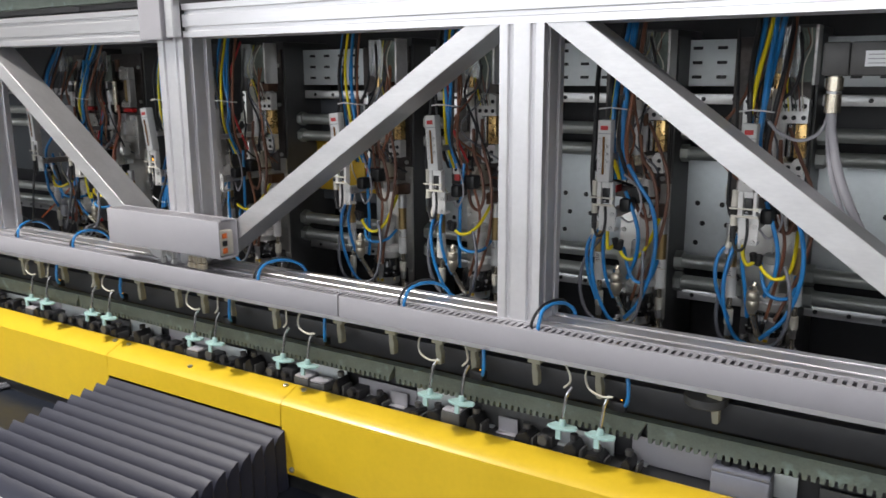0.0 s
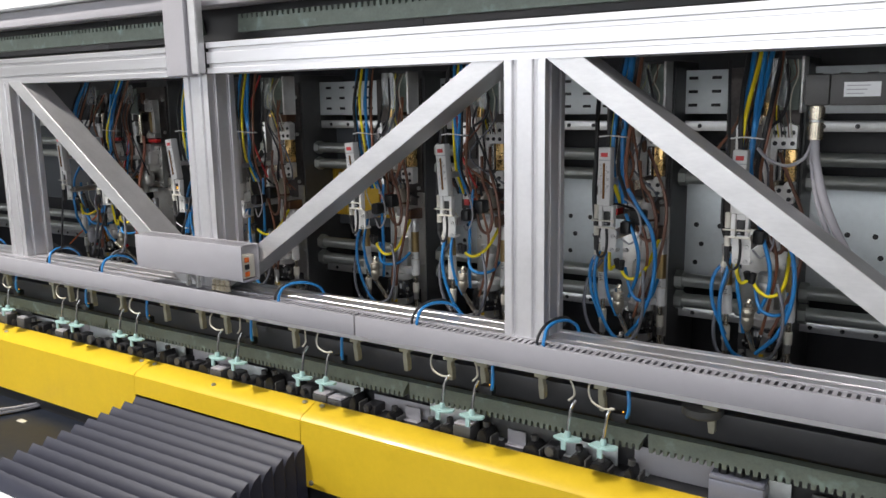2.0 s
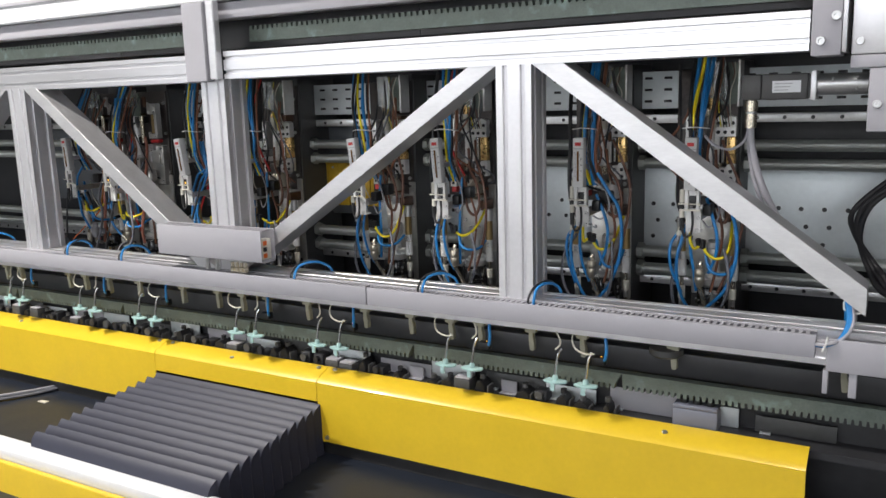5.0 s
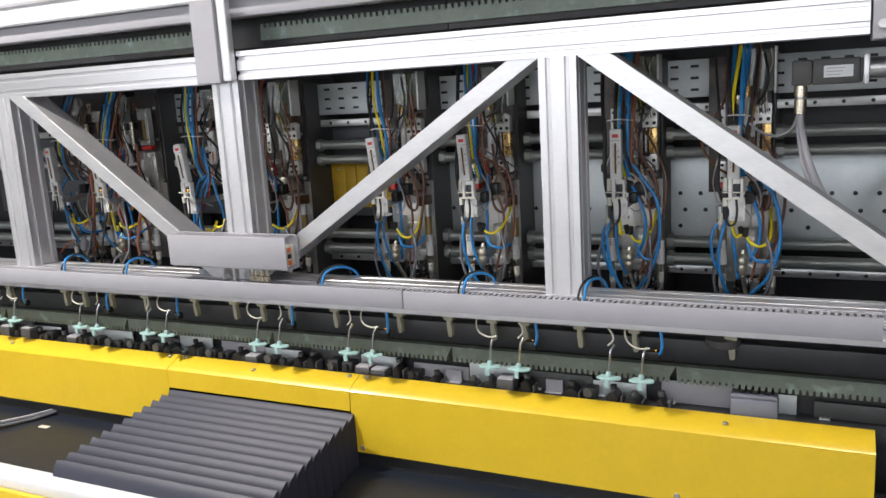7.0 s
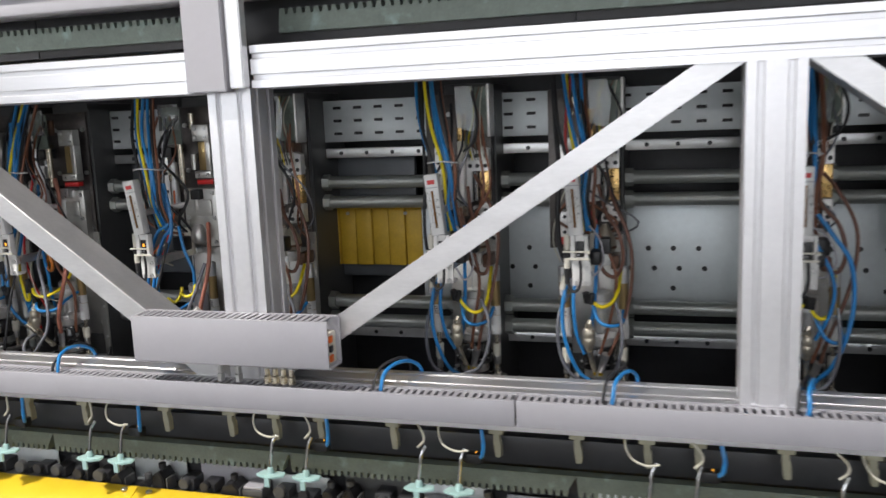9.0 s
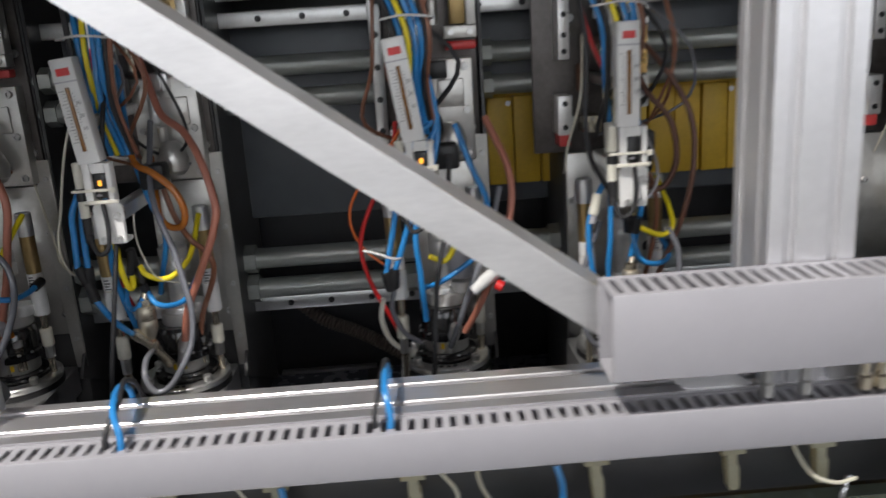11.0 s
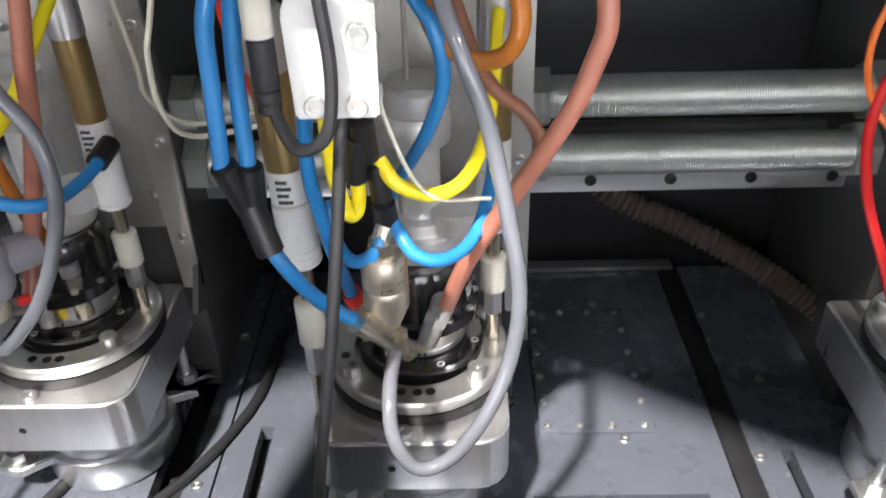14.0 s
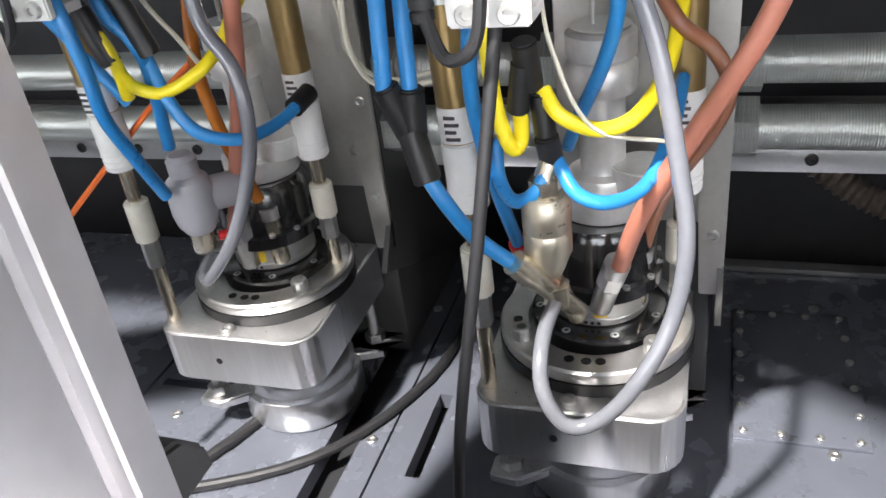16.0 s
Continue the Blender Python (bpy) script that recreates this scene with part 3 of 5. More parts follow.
for k, x in enumerate((-1.06, -0.615, -0.375, 0.262, 0.634, 0.908)):
    lean = (0.015, -0.01, 0.0, 0.02, 0.018, 0.012, 0.01)[k]
    c = solid("blue_cable_loop", hose([(x, -0.02, 1.03), (x + 0.004, -0.022, 1.058), (x + 0.4 * lean, -0.008, 1.077), (x + lean, 0.022, 1.083),
                                      (x + 1.6 * lean, 0.06, 1.073), (x + 2 * lean, 0.086, 1.045), (x + 2 * lean, 0.094, 0.96)], 0.0032, 10), BLUE,
              "bright blue cable looping over the lower beam", "cable", "blue cables over the beam")
    d = solid("black_cable_loop", hose([(x - 0.012, -0.018, 1.03), (x - 0.01, -0.018, 1.06), (x - 0.004, 0.01, 1.08), (x + lean, 0.05, 1.083), (x + lean, 0.085, 1.05), (x + lean, 0.09, 0.97)], 0.0026, 8),
              RUBBER, "thin black cable beside a blue one over the beam", "cable", "black cables over the beam")

# ---------- conveyor channel under the beam ----------
ch = thing("conveyor_rail", "dark steel conveyor rail under the lower beam", "rail", kind="structure")
part("upper_rail", bx(-2.6, 1.7, 0.05, 0.085, 0.905, 0.955, 0.003), DARK, ch)
part("web", bx(-2.6, 1.7, 0.086, 0.099, 0.70, 0.98), DARK, ch)
part("lower_shelf", bx(-2.6, 1.7, 0.021, 0.0855, 0.79, 0.805), DARK, ch)
r2 = thing("lower_gear_rack", "green-grey toothed rack of the conveyor", "gear rack")
for k in range(8):
    part("rack_bar", teeth(-2.5 + k * 0.5125, -2.5 + k * 0.5125 + 0.51249, 0.0125, 0.03, 0.05, 0.866, 0.902, up=False), RACK, r2)

rng = random.Random(5)
for i in range(34):
    x = -1.95 + i * 0.105 + 0.018 * math.sin(4.3 * i)
    if i in (5, 11, 16, 22, 29, 31, 32):
        continue
    b = thing("hanging_bracket", "small beige plastic bracket under the beam", "bracket", (x, 0.02, 0.984), "brackets under the beam")
    part("stem", prism([(-0.005, 0), (0.005, 0), (0.005, -0.024), (0.0075, -0.028), (0.008, -0.051), (0.006, -0.053), (-0.002, -0.053), (-0.005, -0.028)], -0.006, 0.008, "y", bev=0.001), BEIGE, b)
    part("cap", bx(-0.012, 0.012, -0.009, 0.012, -0.012, -0.0005, 0.001), BEIGE, b)

PAIRS = (-1.56, -1.24, -0.93, -0.585, -0.325, 0.05, 0.322, 0.691, 0.958)
for px0 in PAIRS:
    for k, dx in enumerate((0.0, 0.068)):
        x = px0 + dx
        h = thing("gripper_clip", "chrome lever with a pale teal plastic clip foot", "clip", (x, -0.02, 0.88), "conveyor clips")
        part("lever", hose([(0.0, 0.0, 0.002), (0.0, 0.002, 0.02), (0.002, 0.004, 0.04), (0.004, 0.007, 0.058), (0.011 - 0.002 * k, 0.012, 0.072)], 0.003, 10), CHROME, h)
        part("foot", prism([(-0.026, -0.006), (-0.014, -0.013), (0.012, -0.014), (0.027, -0.004), (0.024, 0.01), (-0.018, 0.012)], 0.0, 0.005, "z", bev=0.0015), TEAL, h)
        part("tongue", prism([(-0.005, -0.016), (0.004, -0.016), (0.004, -0.012), (-0.005, -0.012)], -0.014, 0.003, "z"), TEAL, h)
        part("socket", lathe([(0.006, 0.005), (0.006, 0.012), (0.004, 0.016)], n=14), TEAL, h)
        flip = (PAIRS.index(px0) + k) % 2
        bow = ((-0.036, 0.02, 0.992), (-0.037, 0.0, 0.976), (-0.026, -0.012, 0.958), (-0.004, -0.014, 0.949), (0.016, -0.012, 0.951)) if flip else ((-0.02, 0.018, 0.992), (-0.004, 0.0, 0.984), (0.008, -0.012, 0.974), (0.009, -0.014, 0.962), (-0.002, -0.012, 0.95))
        solid("white_hook_wire", hose([(x + u, v, w) for u, v, w in bow], 0.0019, 8), WWIRE,
              "cream wire curling down to a clip lever", "wire", "wires of the clips")
    x = px0 + 0.105
    bc = thing("blue_drop_cable", "short blue cable with a small black sensor", "cable", (x, -0.004, 0.985), "drop cables")
    part("cable", hose([(0, 0, 0), (0.004, -0.006, -0.02), (0.002, -0.004, -0.04), (-0.006, 0.006, -0.052)], 0.0034, 8), BLUE, bc)
    part("sensor", bx(-0.03, -0.002, 0.0, 0.02, -0.062, -0.044, 0.003), BLACK, bc)
    part("led", lathe([(0.0016, 0), (0.0012, 0.0015)], (-0.012, 0.01, -0.044), 8), LED, bc, "tiny glowing amber light")

KINDS = ("clamp_block", "sensor_box", "bearing_block", "cover_strip")
for i in range(24):
    x = -2.1 + 0.15 * i
    sp = thing("channel_plate", "pale grey sheet piece behind the conveyor blocks", "sheet", (x, 0, 0.805), "conveyor sheets")
    part("sheet", bx(0.0, 0.118 + 0.03 * (i % 2), 0.071, 0.074, 0.0005, 0.05 - 0.008 * (i % 3), 0.0008), (LIGHTSH, PVC, LIGHTSH, GREYP)[i % 4], sp)
    part("foot", bx(0.01, 0.03, 0.0605, 0.0705, 0.0005, 0.004, 0.0005), LIGHTSH, sp)
for i in range(66):
    x = -2.1 + i * 0.0485 + rng.uniform(-0.008, 0.008)
    k = rng.choice((0, 0, 0, 0, 1, 2, 2, 3))
    y0 = rng.uniform(0.022, 0.03)
    h = rng.uniform(0.012, 0.04)
    if k == 0:
        t = thing("clamp_block", "black clamp block in the conveyor channel", "clamp", (x, 0, 0.805), "conveyor blocks")
        w = rng.uniform(0.008, 0.021)
        part("body", prism([(-w, 0.0005), (w, 0.0005), (w * 0.9, h * 0.6), (w * 0.3, h), (-w * 0.7, h * rng.uniform(0.6, 1))], y0, y0 + 0.04, "y", bev=0.002), BLACK, t)
        part("lug", cy((0, y0 + 0.02, h), (0, y0 + 0.02, h + 0.01), 0.007, n=14), GREYP if i % 3 else RUBBER, t)
        part("side_plate", bx(0.0185, 0.022, y0, y0 + 0.03, 0.0005, h * 0.7, 0.001), GREYP, t)
    elif k == 1:
        t = thing("sensor_box", "grey plastic box in the conveyor channel", "box", (x, 0, 0.805), "conveyor blocks")
        part("body", bx(-0.021, 0.021, y0, y0 + 0.04, 0.0005, h * 0.9, 0.003), GREYP, t)
        part("lid", bx(-0.019, 0.019, y0 + 0.002, y0 + 0.038, h * 0.9, h * 0.9 + 0.005, 0.002), PVC, t)
    elif k == 2:
        t = thing("bearing_block", "dark steel bearing block with a round roller", "bearing", (x, 0, 0.805), "conveyor blocks")
        part("body", bx(-0.015, 0.015, y0 + 0.012, y0 + 0.05, 0.0005, h * 0.8, 0.002), DARK, t)
        part("roller", cy((0, y0, 0.018), (0, y0 + 0.012, 0.018), 0.007 + 0.006 * rng.random(), n=20, bev=0.001), RUBBER if i % 2 else GREYP, t)
    else:
        t = thing("cover_strip", "pale metal strip on the conveyor channel", "strip", (x, 0, 0.805), "conveyor strips")
        part("strip", bx(-0.02, 0.02, y0 + 0.03, y0 + 0.034, 0.0005, 0.03, 0.001), PVC, t)
        part("fold", bx(-0.02, 0.02, y0 + 0.018, y0 + 0.0295, 0.0005, 0.003, 0.0008), PVC, t)
mb = thing("junction_box", "grey junction box with three cable glands", "junction box", (1.24, 0.026, 0.805), "")
part("body", bx(-0.045, 0.045, 0, 0.04, 0.0, 0.042, 0.004), JBOX, mb)
part("lid", bx(-0.044, 0.044, 0.001, 0.039, 0.0422, 0.0495, 0.002), JBOX, mb)
for k in range(3):
    part("gland", lathe([(0.009, 0.0502), (0.009, 0.058), (0.006, 0.062)], (-0.025 + 0.026 * k, 0.02, 0), 12), BLACK, mb)
solid("motor_disc", lathe([(0.03, 0), (0.034, 0.004), (0.034, 0.016), (0.02, 0.02)], (1.18, 0.03, 0.955)), GREYP, "grey round motor flange under the beam", "motor")

# ---------- yellow guard ----------
PROF = [(0.02, 0.8135), (0.013, 0.815), (-0.033, 0.7975), (-0.04, 0.79)]


def guard(x0, x1, zlow, end=False):
    g = thing("yellow_guard", "bright yellow folded sheet metal guard section", "machine guard", group="yellow guards")
    out = PROF + [(-0.042, zlow), (-0.039, zlow), (-0.037, 0.789), (-0.031, 0.794), (0.012, 0.8115), (0.02, 0.81)]
    part("sheet", prism(out, x0, x1, "x"), YELLOW, g)
    return g


g1 = guard(-2.6, -0.2525, 0.637)
g2 = guard(-0.2505, 0.3265, 0.741)
g3 = guard(0.3285, 1.456, 0.637)
part("cutout_edge", bx(0.3255, 0.328, -0.043, -0.036, 0.64, 0.74), DARK, g3, "dark cut edge of the guard")
screws(g1, [(-0.276, 0.004, 0.8115), (-0.9, -0.012, 0.805)], 0.006, 0.004)
screws(g2, [(-0.222, 0.004, 0.8115), (0.02, -0.012, 0.805), (0.303, 0.004, 0.8115)], 0.006, 0.004)
screws(g3, [(0.355, 0.004, 0.8115), (1.19, -0.012, 0.805)], 0.006, 0.004)
screws(g3, [(0.355, -0.042, 0.65), (1.1, -0.042, 0.65)], 0.006, 0.004, (0, -1, 0))

# ---------- bellows, lower bed, front rail ----------
bl = thing("bellows", "dark blue-grey pleated bellows cover", "bellows cover")
npl, y0, y1 = 12, -0.03, -0.485
pts_hi, n = [], npl
for i in range(npl):
    ya, yb_ = y0 + (y1 - y0) * i / npl, y0 + (y1 - y0) * (i + 1) / npl
    ym = ya + (yb_ - ya) * 0.3
    zt = 0.735 - 0.006 * i / npl
    skew = 0.062 * i / npl
    xa, xb = -0.238 + skew, 0.328 + skew
    pl = bmesh.new()
    rows = []
    for (yy, zz, sh) in ((ya, zt - 0.055, 0.0), (ya + (ym - ya) * 0.7, zt - 0.004, 0.006), (ym, zt, 0.009), (ym + (yb_ - ym) * 0.12, zt - 0.0015, 0.008), (ym + (yb_ - ym) * 0.6, zt - 0.0125, 0.005), (ym + (yb_ - ym) * 0.85, zt - 0.028, 0.002), (yb_, zt - 0.055, 0.0)):
        k = 26
        row = [pl.verts.new((xa - sh + (xb - xa + 2 * sh) * j / k, yy, zz + 0.0009 * math.sin(3.1 * j + i) * (zz > zt - 0.01))) for j in range(k + 1)]
        lowl, lowr = pl.verts.new((xa - sh, yy, 0.60)), pl.verts.new((xb + sh + 0.004, yy, 0.60))
        rows.append([lowl] + row + [lowr])
    for a, b in zip(rows, rows[1:]):
        for j in range(len(a) - 1):
            pl.faces.new((a[j], b[j], b[j + 1], a[j + 1]))
    bmesh.ops.recalc_face_normals(pl, faces=pl.faces[:])
    bmesh.ops.solidify(pl, geom=pl.faces[:], thickness=0.0012)
    part("pleat", pl, BELLOWS, bl)
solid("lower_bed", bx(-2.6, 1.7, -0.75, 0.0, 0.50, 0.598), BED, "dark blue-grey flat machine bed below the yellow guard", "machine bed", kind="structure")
solid("bed_skirt", bx(-2.6, 1.7, -0.028, -0.01, 0.599, 0.70), DARK, "dark sheet below the guard", "panel", kind="structure")
fr = thing("front_rail", "white painted front rail with a yellow and white panel", "machine rail", kind="structure")
part("rail_top", bx(-2.6, 0.75, -0.52, -0.465, 0.66, 0.70, 0.008), COVER, fr)
part("front_panel", bx(-2.6, 0.75, -0.535, -0.521, 0.15, 0.675, 0.003), YELLOW, fr)
part("white_stripe", bx(-0.72, -0.33, -0.5385, -0.5352, 0.2, 0.66, 0.001), COVER, fr)
cb = thing("cable_bundle", "grey cables tied in a bundle on the bed", "cable bundle")
for k in range(5):
    o = 0.008 * (k % 3)
    part("cable", hose([(-1.0 + o, -0.4, 0.606 + 0.006 * (k // 3)), (-0.86 + o, -0.22, 0.607 + 0.007 * (k // 3)), (-0.77 + o, -0.08, 0.606 + 0.006 * (k // 3)), (-0.74 + o, 0.0, 0.61)], 0.0045, 8), PVC if k % 2 else CLEAR, cb)
part("tie", hose([(-0.866, -0.212, 0.6), (-0.866, -0.205, 0.622), (-0.835, -0.222, 0.622), (-0.835, -0.229, 0.6)], 0.0018, 6), WHITE, cb)
solid("bed_tag", bx(-0.70, -0.665, -0.12, -0.105, 0.598, 0.601, 0.0008), OFFWHITE, "small cream tag on the bed", "tag")

# ---------- machining heads ----------
def mm(*pts):
    return [(x / 1000, y / 1000, z / 1000) for x, y, z in pts]


def rotameter(h, x, y, z, rod=True):
    """Flow meter: white body with a scale tube, red badge and ticks."""
    fm = part("flow_meter", bx(x - 0.0125, x + 0.0125, y, y + 0.022, z, z + 0.112, 0.002), WHITE, h, "white flow meter with a printed scale")
    part("scale_tube", cy((x, y - 0.0008, z + 0.014), (x, y - 0.0008, z + 0.082), 0.0022, n=12), TUBEBROWN, fm)
    part("badge", bx(x - 0.007, x + 0.007, y - 0.001, y + 0.001, z + 0.094, z + 0.102, 0.0008), LOGO, fm)
    part("top_line", bx(x - 0.0122, x + 0.0122, y - 0.0006, y + 0.001, z + 0.087, z + 0.0885), PVC, fm)
    tk = bmesh.new()
    for i in range(17):
        w = 0.006 if i % 4 == 0 else 0.0035
        bx(x - 0.0035 - w, x - 0.0035, y - 0.0004, y + 0.0006, z + 0.024 + i * 0.0034, z + 0.0245 + i * 0.0034, 0, tk)
        if i % 4:
            bx(x + 0.0032, x + 0.0055, y - 0.0004, y + 0.0006, z + 0.024 + i * 0.0034, z + 0.0245 + i * 0.0034, 0, tk)
    part("scale_marks", tk, INK, fm)
    for s, i in (("10", 4), ("20", 8), ("30", 12)):
        cu = bpy.data.curves.new("scale_number", "FONT")
        cu.body, cu.size, cu.align_x, cu.align_y = s, 0.0058, "LEFT", "CENTER"
        tmp = new("tmp_text", cu)
        me = bpy.data.meshes.new_from_object(tmp.evaluated_get(bpy.context.evaluated_depsgraph_get()))
        bpy.data.objects.remove(tmp)
        me.materials.append(INK)
        ob = new("scale_number", me)
        ob.parent = fm
        ob.matrix_basis = Matrix.Translation((x + 0.0045, y - 0.0008, z + 0.024 + i * 0.0034)) @ Matrix.Rotation(radians(90), 4, "X")
    return fm


def cylinder(h, x, y, z0, z1, lean=0.0, rod_to=0.0, label="air cylinder with gold barrel and white ends"):
    """Slim air cylinder with a gold barrel, pale ends and a threaded rod down to the block."""
    def at(z):
        return (x + lean * (z - z0), y, z)
    L = z1 - z0
    c = part("air_cylinder", cy(at(z0 + L * 0.28), at(z0 + L * 0.78), 0.0095, n=24), BRASS, h, label)
    part("end_cap", cy(at(z0), at(z0 + L * 0.28), 0.0102, n=24, bev=0.001), WHITE, c)
    part("end_cap", cy(at(z0 + L * 0.78), at(z1), 0.0102, n=24, bev=0.001), BLOCK, c)
    lb = part("paper_label", cy(at(z0 + L * 0.285), at(z0 + L * 0.42), 0.0097, n=24), WHITE, c)
    for k in range(4):
        zz = z0 + L * (0.3 + 0.027 * k)
        xx, yy, _ = at(zz)
        part("print_bar", bx(xx - 0.004, xx + 0.003 - 0.0015 * (k % 2), yy - 0.0101, yy - 0.0085, zz, zz + 0.0016), INK, lb)
    for zc in (z0 + 0.002, z0 + 0.006, z0 + 0.010):
        part("cap_groove", cy(at(zc), at(zc + 0.0015), 0.0106, n=24), WHITE, c)
    part("piston_rod", cy((x, y, rod_to), at(z0), 0.0045, n=12), BRASSY, c)
    part("rod_nut", cy((x, y, rod_to + (z0 - rod_to) * 0.55), (x, y, rod_to + (z0 - rod_to) * 0.8), 0.008, n=16, bev=0.001), OFFWHITE, c)
    part("rod_end", cy((x, y, rod_to + (z0 - rod_to) * 0.38), (x, y, rod_to + (z0 - rod_to) * 0.54), 0.0062, n=6), STEEL, c)
    return c


def fitting(h, p, d, r=0.007, n=0.026, name="hose_fitting", material=None):
    p, d = Vector(p), Vector(d).normalized()
    f = part(name, cy(p, p + d * n * 0.55, r * 0.85, n=16, bev=0.0008), material or BRASSY, h)
    part("nut", cy(p + d * n * 0.55, p + d * n * 0.8, r, n=6), material or BRASSY, f)
    part("sleeve", cy(p + d * n * 0.8, p + d * n, r * 0.95, n=16), STEEL, f)
    return f


def hoses_common(h, H, variant):
    """Hoses and their fittings as most heads carry them."""
    H("blue_hose", BLUE, 0.0046, ((-30, -60, 560), (-22, -85, 420), (-30, -92, 330), (-56, -96, 278), (-63, -100, 259), (-65, -100, 234), (-66, -104, 196)))
    H("blue_hose", BLUE, 0.0046, ((-14, -55, 560), (-10, -80, 420), (-26, -88, 326), (-49, -94, 278), (-54, -95, 257), (-56, -96, 231), (-56, -100, 194)))
    yc = part("y_connector", cy((-0.0655, -0.104, 0.2), (-0.059, -0.099, 0.176), 0.006, n=16, bev=0.001), BLACK, h, "black push-in Y connector")
    part("second_leg", cy((-0.0555, -0.1, 0.198), (-0.057, -0.099, 0.176), 0.006, n=16, bev=0.001), BLACK, yc)
    part("stem", cy((-0.058, -0.1, 0.178), (-0.05, -0.108, 0.157), 0.0063, n=16, bev=0.001), BLACK, yc)
    H("blue_hose", BLUE, 0.0046, ((-51, -108, 162), (-43, -108, 147), (-33, -101, 126), (-15, -96, 108)))
    el = part("brass_elbow", cy((-0.016, -0.099, 0.112), (-0.001, -0.09, 0.092), 0.0055, n=16, bev=0.0008), BRASSY, h, "nickel-plated brass elbow")
    part("collar", cy((-0.017, -0.0995, 0.1135), (-0.0105, -0.0955, 0.1045), 0.0066, n=16), BRASSY, el)
    part("joint", cy((0.0, -0.089, 0.09), (0.003, -0.045, 0.05), 0.005, n=12), BRASSY, el)
    part("nut", cy((-0.0, -0.09, 0.097), (0.0, -0.089, 0.085), 0.0066, n=6), BRASSY, el)
    H("grey_hose", CLEAR, 0.0046, ((0, -89, 88), (-2, -116, 84), (0, -133, 69), (11, -138, 53), (27, -135, 57), (43, -130, 78), (55, -120, 104), (59, -115, 139), (53, -110, 179), (45, -105, 216), (35, -100, 243), (27, -88, 262), (18, -60, 290), (10, 0, 350)), "smoky clear hose in a wide loop")
    H("blue_hose", BLUE, 0.0045, ((-30, -60, 330), (-30, -86, 255), (-32, -85, 219), (-35, -80, 184), (-31, -70, 138), (-25, -55, 94)))
    part("red_collar", cy((-0.0256, -0.056, 0.098), (-0.0245, -0.053, 0.09), 0.0052, n=14), RED, h)
    y2 = part("y_connector", cy((-0.008, -0.091, 0.214), (-0.007, -0.086, 0.192), 0.0056, n=16, bev=0.001), BLACK, h, "black push-in Y connector")
    part("second_leg", cy((-0.009, -0.09, 0.205), (-0.013, -0.088, 0.182), 0.0049, n=16, bev=0.001), BLACK, y2)
    y3 = part("y_connector", cy((-0.0035, -0.085, 0.19), (-0.002, -0.085, 0.17), 0.0049, n=16, bev=0.001), BLACK, h, "black push-in Y connector")
    part("stem", cy((-0.002, -0.085, 0.17), (0.0, -0.082, 0.154), 0.0055, n=16, bev=0.001), BLACK, y3)
    H("yellow_hose", YHOSE, 0.0043, ((-2, -85, 191), (6, -90, 181), (22, -85, 173), (37, -75, 177), (48, -45, 192), (54, -8, 232)))
    H("yellow_hose", YHOSE, 0.0043, ((-24, -92, 250), (-22, -95, 218), (-22, -91, 189), (-17, -90, 167), (-13, -86, 168), (-12, -87, 186)))
    H("blue_hose", BLUE, 0.0042, ((-1, -84, 158), (-7, -90, 145), (-18, -86, 138), (-27, -75, 143), (-30, -66, 160)))
    H("blue_hose", BLUE, 0.0042, ((2, -84, 158), (12, -94, 147), (26, -90, 141), (40, -70, 141), (49, -45, 157), (52, -8, 168)))
    H("blue_hose", BLUE, 0.0044, ((-12, -20, 420), (-4, -45, 330), (12, -55, 262), (23, -65, 243), (27, -65, 220), (19, -55, 191), (4, -35, 157), (-4, -20, 136)))
    H("amber_hose", ORANGE, 0.0052, ((-4, -50, 330), (6, -65, 308), (28, -80, 299), (50, -85, 279), (59, -85, 255), (54, -80, 236), (38, -70, 231), (23, -60, 241), (17, -45, 263), (10, -20, 310)), "translucent amber hose in a loop")
    H("brown_hose", PINK if variant == 2 else BROWN, 0.0058 if variant == 2 else 0.004, ((0, 20, 430), (10, 15, 395), (26, -5, 358), (58, -35, 338), (82, -66, 303), (94, -80, 256), (90, -82, 232), (79, -80, 204), (56, -70, 159), (37, -60, 120), (25, -45, 80)) if variant < 5 else
      ((10, 20, 400), (28, 0, 360), (52, -25, 320), (62, -40, 270), (60, -45, 220), (52, -42, 170), (34, -40, 110), (20, -35, 67)), "brown-pink rubber hose in a wide bow")
    fitting(h, (0.012, -0.03, 0.042), (0.012, -0.013, 0.04), 0.0075, 0.042, material=STEEL)
    fitting(h, (0.03, -0.004, 0.03), (0.004, -0.004, 0.04), 0.006, 0.04)
    H("brown_hose", BROWN, 0.0045, ((20, -40, 300), (35, -45, 240), (49, -38, 206), (65, -45, 194), (73, -45, 176), (66, -35, 150), (44, -15, 105), (34, -8, 70)))
    if variant != 4:
        H("black_cable", RUBBER, 0.0034, ((-10, -80, 400), (-12, -112, 330), (-10, -118, 255), (-11, -120, 231), (-15, -134, 188), (-21, -145, 139), (-34, -155, 53), (-42, -160, -40)) if variant == 2 else
          ((-10, -60, 430), (-30, -95, 400), (-62, -90, 340), (-58, -92, 300), (-40, -80, 255)), "slack black cable")
    H("cream_wire", WWIRE, 0.0017, ((-60, 20, 430), (-96, 0, 330), (-117, -5, 241), (-125, -5, 212), (-128, 5, 177), (-120, 25, 153), (-75, 45, 152)) if variant in (2, 3) else
      ((-40, 0, 420), (-60, -40, 360), (-80, -30, 300), (-70, 0, 250)), n=8)
